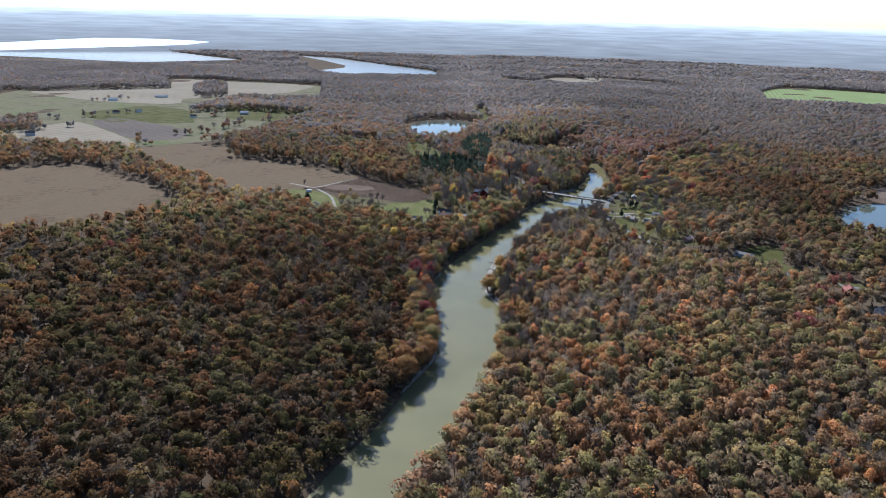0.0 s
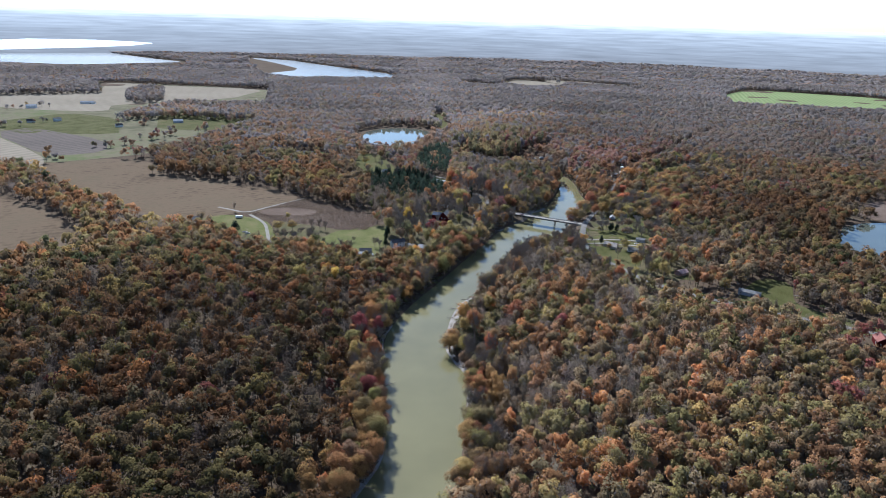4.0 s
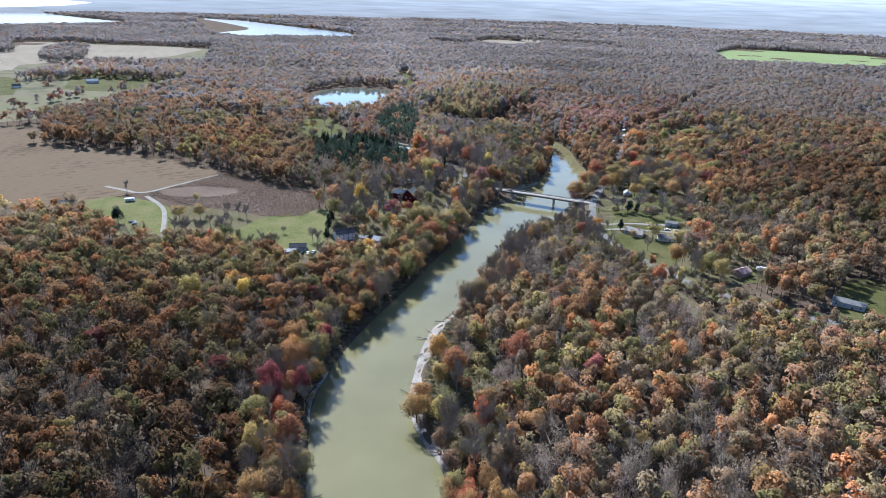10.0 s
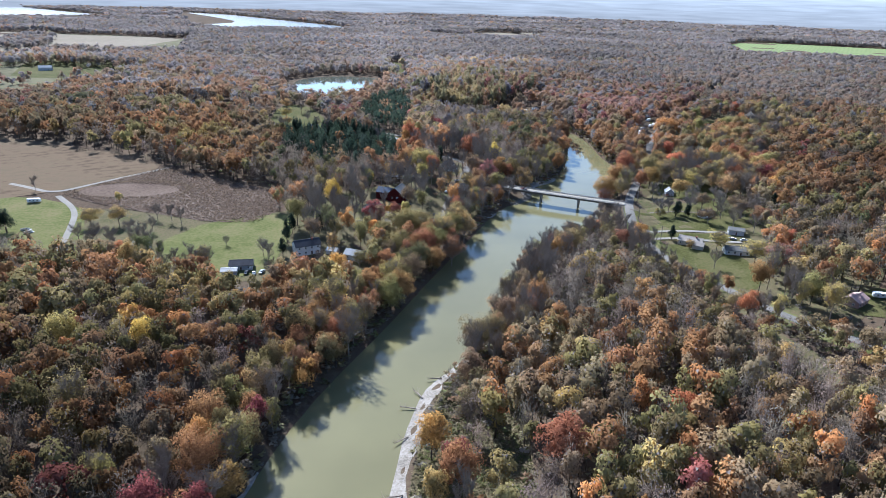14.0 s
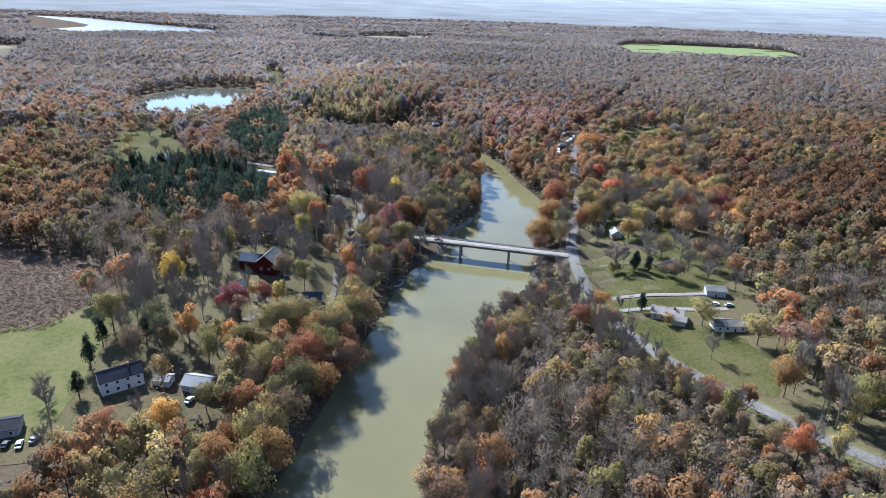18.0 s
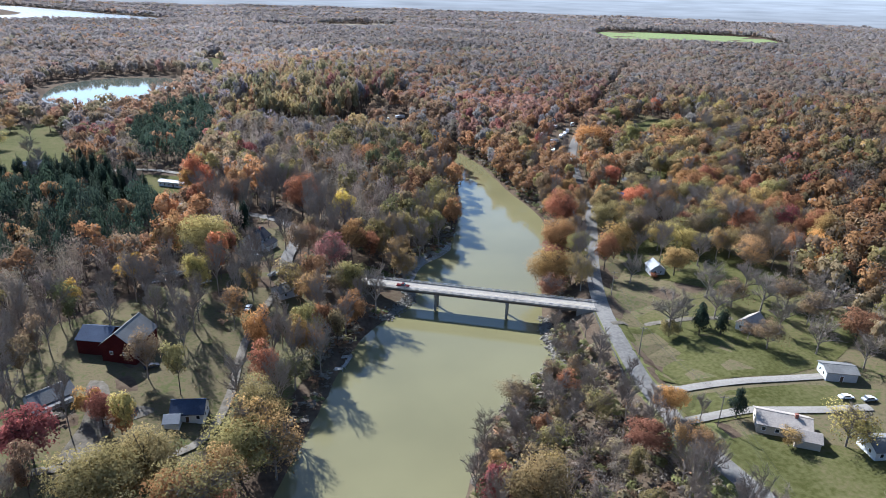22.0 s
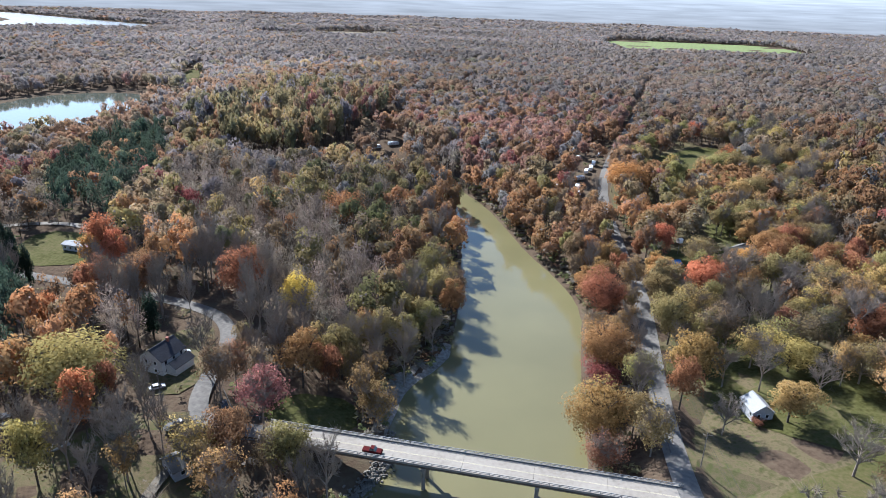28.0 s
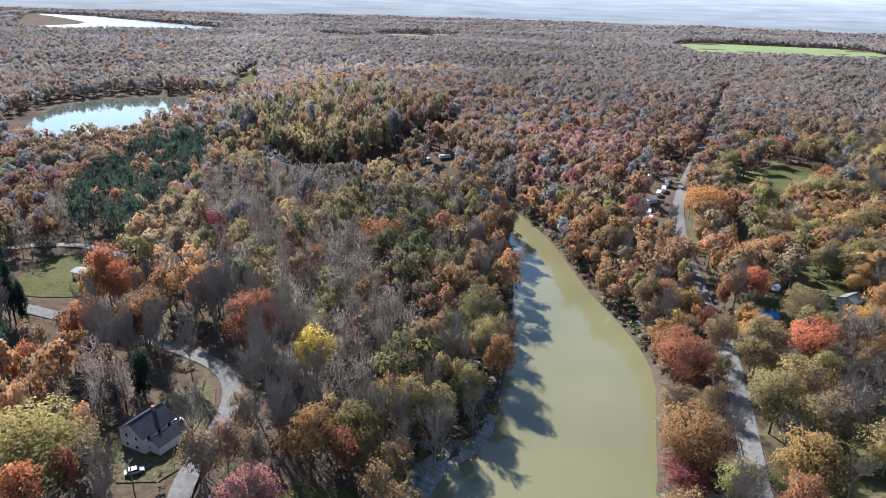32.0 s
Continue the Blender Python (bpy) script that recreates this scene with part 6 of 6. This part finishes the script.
def car(x, y, turn, colour, label, pickup=False, z=None):
    root = tagged(new("pickup_truck" if pickup else "car"), label, "car", "parked cars")
    bm = bmesh.new()
    if pickup:
        shaped(bm, [(-2.7, 0.4), (-2.7, 1.0), (-0.7, 1.02), (0.9, 1.02), (2.4, 0.95), (2.65, 0.7), (2.65, 0.4)], 1.9)
    else:
        shaped(bm, [(-2.3, 0.35), (-2.35, 0.85), (-1.6, 0.95), (1.0, 0.95), (2.1, 0.8), (2.3, 0.6), (2.3, 0.35)], 1.8)
    bmesh.ops.bevel(bm, geom=bm.edges[:], offset=0.07, segments=1, affect="EDGES")
    part("body", bm, colour, root)
    bm = bmesh.new()
    lo, hi = ((-0.7, 1.0), (1.1, 1.0)) if pickup else ((-1.7, 0.93), (1.2, 0.93))
    shaped(bm, [lo[:2], (lo[0] + (0.15 if pickup else 0.5), 1.68 if pickup else 1.42), (hi[0] - 0.6, 1.68 if pickup else 1.42), hi], 1.7, 0.12)
    cab = part("cabin", bm, M_PANE, root)
    bm = bmesh.new()
    box(bm, lo[0] + (0.2 if pickup else 0.55), -0.74, 1.66 if pickup else 1.40, hi[0] - 0.62, 0.74, 1.74 if pickup else 1.47)
    part("cabin_roof", bm, colour, cab)
    for wx in (-1.5, 1.5):
        for wy in (-0.85, 0.85):
            wheel(root, wx, wy, 0.36, 0.24)
    root.matrix_world = pose(x, y, (hz(x, y) + 0.3) if z is None else z, 0, 0, turn)
    return root


def caravan(x, y, turn, label, l=8.0):
    root = tagged(new("caravan"), label, "caravan", "parked caravans")
    bm = bmesh.new()
    shaped(bm, [(-l / 2, 0.6), (-l / 2, 2.9), (l / 2 - 0.8, 2.95), (l / 2, 2.2), (l / 2, 0.6)], 2.5)
    bmesh.ops.bevel(bm, geom=bm.edges[:], offset=0.12, segments=1, affect="EDGES")
    part("body", bm, M_TRIM, root)
    bm = bmesh.new()
    box(bm, -l / 2 + 0.3, -1.262, 1.0, l / 2 - 0.4, 1.262, 1.16)
    part("stripe", bm, M_ROOFG, root, "grey stripe")
    for k in range(3):
        for s in (-1, 1):
            bm = bmesh.new()
            box(bm, -l * 0.32 + k * l * 0.28, s * 1.258 - 0.02, 1.6, -l * 0.32 + k * l * 0.28 + 1.0, s * 1.258 + 0.02, 2.2)
            part("window", bm, M_PANE, root)
    bm = bmesh.new()
    box(bm, -0.4, -0.3, 2.95, 0.5, 0.3, 3.2)
    part("roof_vent", bm, M_TRIM, root)
    for wx in (-0.5, 0.5):
        for wy in (-1.05, 1.05):
            wheel(root, wx, wy, 0.36, 0.24)
    bm = bmesh.new()
    box(bm, l / 2 - 0.1, -0.08, 0.5, l / 2 + 1.2, 0.08, 0.62)
    part("tow_bar", bm, M_TYRE, root)
    root.matrix_world = pose(x, y, hz(x, y) + 0.25, 0, 0, turn)
    return root


def boat(x, y, turn, label):
    root = tagged(new("boat"), label, "boat", "stored boats")
    bm = bmesh.new()
    v0 = [bm.verts.new(p) for p in ((-2.4, -0.5, 0.4), (1.6, -0.45, 0.4), (2.6, 0, 0.6), (1.6, 0.45, 0.4), (-2.4, 0.5, 0.4))]
    v1 = [bm.verts.new(p) for p in ((-2.5, -0.95, 1.1), (1.5, -0.9, 1.15), (3.0, 0, 1.3), (1.5, 0.9, 1.15), (-2.5, 0.95, 1.1))]
    bm.faces.new(v0[::-1])
    for i in range(5):
        bm.faces.new([v0[i], v0[(i + 1) % 5], v1[(i + 1) % 5], v1[i]])
    part("hull", bm, M_TRIM, root)
    bm = bmesh.new()
    shaped(bm, [(-2.3, 1.0), (-1.6, 1.45), (0.6, 1.55), (1.9, 1.15)], 1.6)
    part("cover", bm, M_ROOFG, root, "grey canvas cover")
    bm = bmesh.new()
    box(bm, -2.0, -0.7, 0.14, 3.6, 0.7, 0.38)
    part("trailer", bm, M_STEEL, root)
    for wy in (-0.8, 0.8):
        wheel(root, -0.8, wy, 0.3, 0.2)
    root.matrix_world = pose(x, y, hz(x, y) + 0.2, 0, 0, turn)


C_RED, C_WHITE, C_DARK, C_SILVER = paint("red_car_paint", (0.06, 0.012, 0.012), 0.3, 0.05), paint("white_car_paint", (0.7, 0.7, 0.7), 0.3, 0.03), paint("dark_car_paint", (0.03, 0.032, 0.04), 0.3, 0.1), paint("silver_car_paint", (0.4, 0.41, 0.42), 0.3, 0.05)
TRUCK_AT = BM @ Vector((31.5, -1.9, DECK_Z + 0.02))
car(TRUCK_AT.x, TRUCK_AT.y, math.degrees(math.atan2(span.y, span.x)), C_RED, "red pickup truck on the bridge deck", True, TRUCK_AT.z)
for cx, cy, ct, cc, cl in ((90.7, 964.5, 15, C_SILVER, "silver car parked in front of the white house"), (109.5, 953, 100, C_DARK, "dark car at the roadside"), (97, 984, 20, C_WHITE, "white car behind the white house"),
                           (94, 987, 40, C_DARK, "dark car behind the white house"), (265, 803, -10, C_SILVER, "silver car at the end of the driveway"), (259, 806, -12, C_WHITE, "white car on the driveway"),
                           (-38, 762, 80, C_DARK, "dark car by the workshop"), (-34, 761, 95, C_WHITE, "white car by the workshop"), (-30, 763, 70, C_SILVER, "silver car by the workshop"),
                           (16, 778, 60, C_WHITE, "white car beside the garage"), (54, 880, 20, C_DARK, "dark pickup beside the red barn"), (85, 918, 70, C_SILVER, "silver car on the lane")):
    car(cx, cy, ct, cc, cl)
for bx, by, bt in ((50.3, 958.9, 20), (54.9, 954.5, 10), (59.1, 952.1, 35), (45.6, 953.4, 0), (50.2, 946.6, 15), (68.3, 941, 30), (-182, 829, 25), (-178, 824, 40), (96, 945, 50)):
    boat(bx, by, bt, "white boat under a grey cover on its trailer")
for vx, vy, vt, vl in ((322, 1131, 58, 9), (326, 1141, 60, 7), (352, 1176, 55, 8), (360, 1184, 58, 9), (369, 1196, 58, 8), (396, 1232, 50, 9), (388, 1222, 50, 8), (338, 1160, 20, 8), (342, 1190, 40, 8), (366, 1215, 40, 8),
                       (240, 1290, 10, 9), (225, 1287, 5, 8), (256, 1294, 20, 8), (248, 1202, -20, 7), (290, 714, -15, 8), (-202, 884, 10, 8), (316, 1150, 60, 7), (376, 1240, 30, 8)):
    caravan(vx, vy, vt, "white touring caravan with grey stripe under the trees", vl)


# ---- docks, poles and wires ----
def dock(x0, y0, x1, y1, label, w=1.8):
    root = tagged(new("dock"), label, "dock", "river docks")
    a, l = math.atan2(y1 - y0, x1 - x0), math.hypot(x1 - x0, y1 - y0)
    m = Matrix.Translation((x0, y0, 0.0)) @ Matrix.Rotation(a, 4, "Z")
    n = int(l / 0.6)
    me = None
    for k in range(n):
        if me is None:
            bm = bmesh.new()
            box(bm, 0, -w / 2, 0.62, l / n - 0.04, w / 2, 0.70)
            me = bpy.data.meshes.new("plank")
            bm.to_mesh(me)
            bm.free()
            me.materials.append(M_PLANK)
        p = new("plank", me)
        p.parent = root
        p.matrix_world = m @ Matrix.Translation((k * l / n, 0, 0))
    for s in (-1, 1):
        bm = bmesh.new()
        box(bm, 0, s * (w / 2 - 0.1) - 0.06, 0.42, l, s * (w / 2 - 0.1) + 0.06, 0.615, m)
        part("beam", bm, M_PLANK, root)
        for x in (0.3, l / 2, l - 0.3):
            bm = bmesh.new()
            bmesh.ops.create_cone(bm, cap_ends=True, segments=8, radius1=0.1, radius2=0.1, depth=3.2, matrix=m @ Matrix.Translation((x, s * (w / 2 + 0.07), -0.4)))
            part("pile", bm, M_PLANK, root)


dock(108, 890.5, 117, 894, "weathered timber dock under the bank trees")
dock(106, 886, 119, 885.5, "weathered timber dock under the bank trees")
dock(102, 880, 114.5, 878, "weathered timber dock under the bank trees")
dock(118.6, 885.5, 114.6, 878.6, "floating dock arm joining two docks", 1.2)
dock(192.5, 856.5, 184.0, 859.7, "pale plank dock on the stony bank")
dock(190, 848.5, 178.5, 853.3, "pale plank dock on the stony bank")

M_POLE = paint("pole_wood", (0.17, 0.145, 0.12), 0.9, 0.2)
M_WIRE = paint("wire", (0.05, 0.05, 0.05), 0.6)


def utility_pole(x, y, turn, tall=11.0):
    root = tagged(new("utility_pole"), "brown timber utility pole with a crossarm", "utility pole", "power line poles")
    bm = bmesh.new()
    bmesh.ops.create_cone(bm, cap_ends=True, segments=8, radius1=0.17, radius2=0.11, depth=tall, matrix=Matrix.Translation((0, 0, tall / 2)))
    part("post", bm, M_POLE, root)
    bm = bmesh.new()
    box(bm, -1.2, -0.24, tall - 0.75, 1.2, -0.12, tall - 0.6)
    part("crossarm", bm, M_POLE, root)
    for k in (-1.1, -0.5, 0.5, 1.1):
        bm = bmesh.new()
        bmesh.ops.create_cone(bm, cap_ends=True, segments=6, radius1=0.06, radius2=0.04, depth=0.2, matrix=Matrix.Translation((k, -0.18, tall - 0.5)))
        part("insulator", bm, M_ROOFG, root)
    root.matrix_world = pose(x, y, hz(x, y) - 0.1, 0, 0, turn)
    return root


def wires(points, turn, tall=11.0):
    for k in (-1.1, -0.5, 1.1):
        q = []
        c, s = math.cos(radians(turn)), math.sin(radians(turn))
        tops = [np.array([x + c * k, y + s * k, hz(x, y) + tall - 0.4]) for x, y in points]
        for p0, p1 in zip(tops[:-1], tops[1:]):
            prev = p0
            for i in range(1, 9):
                t = i / 8
                nxt = p0 * (1 - t) + p1 * t - np.array([0, 0, 1.1 * 4 * t * (1 - t)])
                q.append(limb(prev, nxt, 0.025, 0.025))
                prev = nxt
        tagged(new("power_line", quad_mesh("power_line", np.concatenate(q), M_WIRE)), "thin sagging overhead wire between poles", "wire", "overhead wires")


LINE_EAST = [(196, 760), (211, 806), (212.5, 848), (229, 893), (248, 928), (272, 968), (296, 1012), (318, 1060)]
LINE_WEST = [(121.5, 948), (92.5, 956), (60, 990)]
for line, turn in ((LINE_EAST, -25), (LINE_WEST, 70)):
    for px, py in line:
        utility_pole(px, py, turn)
    wires(line, turn)

# A raised white box on a post, and a fallen snag on the bar.
stand_box = tagged(new("bird_house"), "white box house raised on a tall post", "bird house")
bm = bmesh.new()
bmesh.ops.create_cone(bm, cap_ends=True, segments=8, radius1=0.12, radius2=0.1, depth=6.0, matrix=Matrix.Translation((0, 0, 3.0)))
part("post", bm, M_PLANK, stand_box)
bm = bmesh.new()
box(bm, -1.1, -1.1, 6.0, 1.1, 1.1, 7.6)
part("box", bm, M_TRIM, stand_box)
bm = bmesh.new()
prism(bm, 1.3, 7.6, 8.4, 1.3)
part("box_roof", bm, M_ROOFM, stand_box)
stand_box.matrix_world = pose(319.4, 1027.2, hz(319.4, 1027.2), 0, 0, 15)
g = np.random.default_rng(77)
for sx, sy, st in ((82, 697, 150), (71, 685, 230), (59, 669, 185), (47, 648, 165), (43, 631, 215), (35, 592, 140), (50, 655, 120), (77, 690, 200), (36, 575, 170), (40, 600, 190), (46, 545, 160), (-10, 520, 20), (-18, 415, -20)):
    q = [limb(np.array([0, 0, 0.35]), np.array([6.5, 0.4, 0.7]), 0.28, 0.12, 6)]
    for k in range(9):
        p = np.array([2.5 + 0.45 * k, 0.2, 0.55])
        q.append(limb(p, p + np.array([g.uniform(0.5, 1.8), g.normal() * 1.2, g.uniform(0.0, 1.5)]), 0.07, 0.02, 4))
    ob = tagged(new("driftwood_snag", quad_mesh("driftwood_snag", np.concatenate(q), M_TWIG)), "grey fallen tree stranded on the shore", "driftwood", "stranded snags")
    ob.matrix_world = pose(sx, sy, max(0.0, hz(sx, sy)), 0, 0, st)
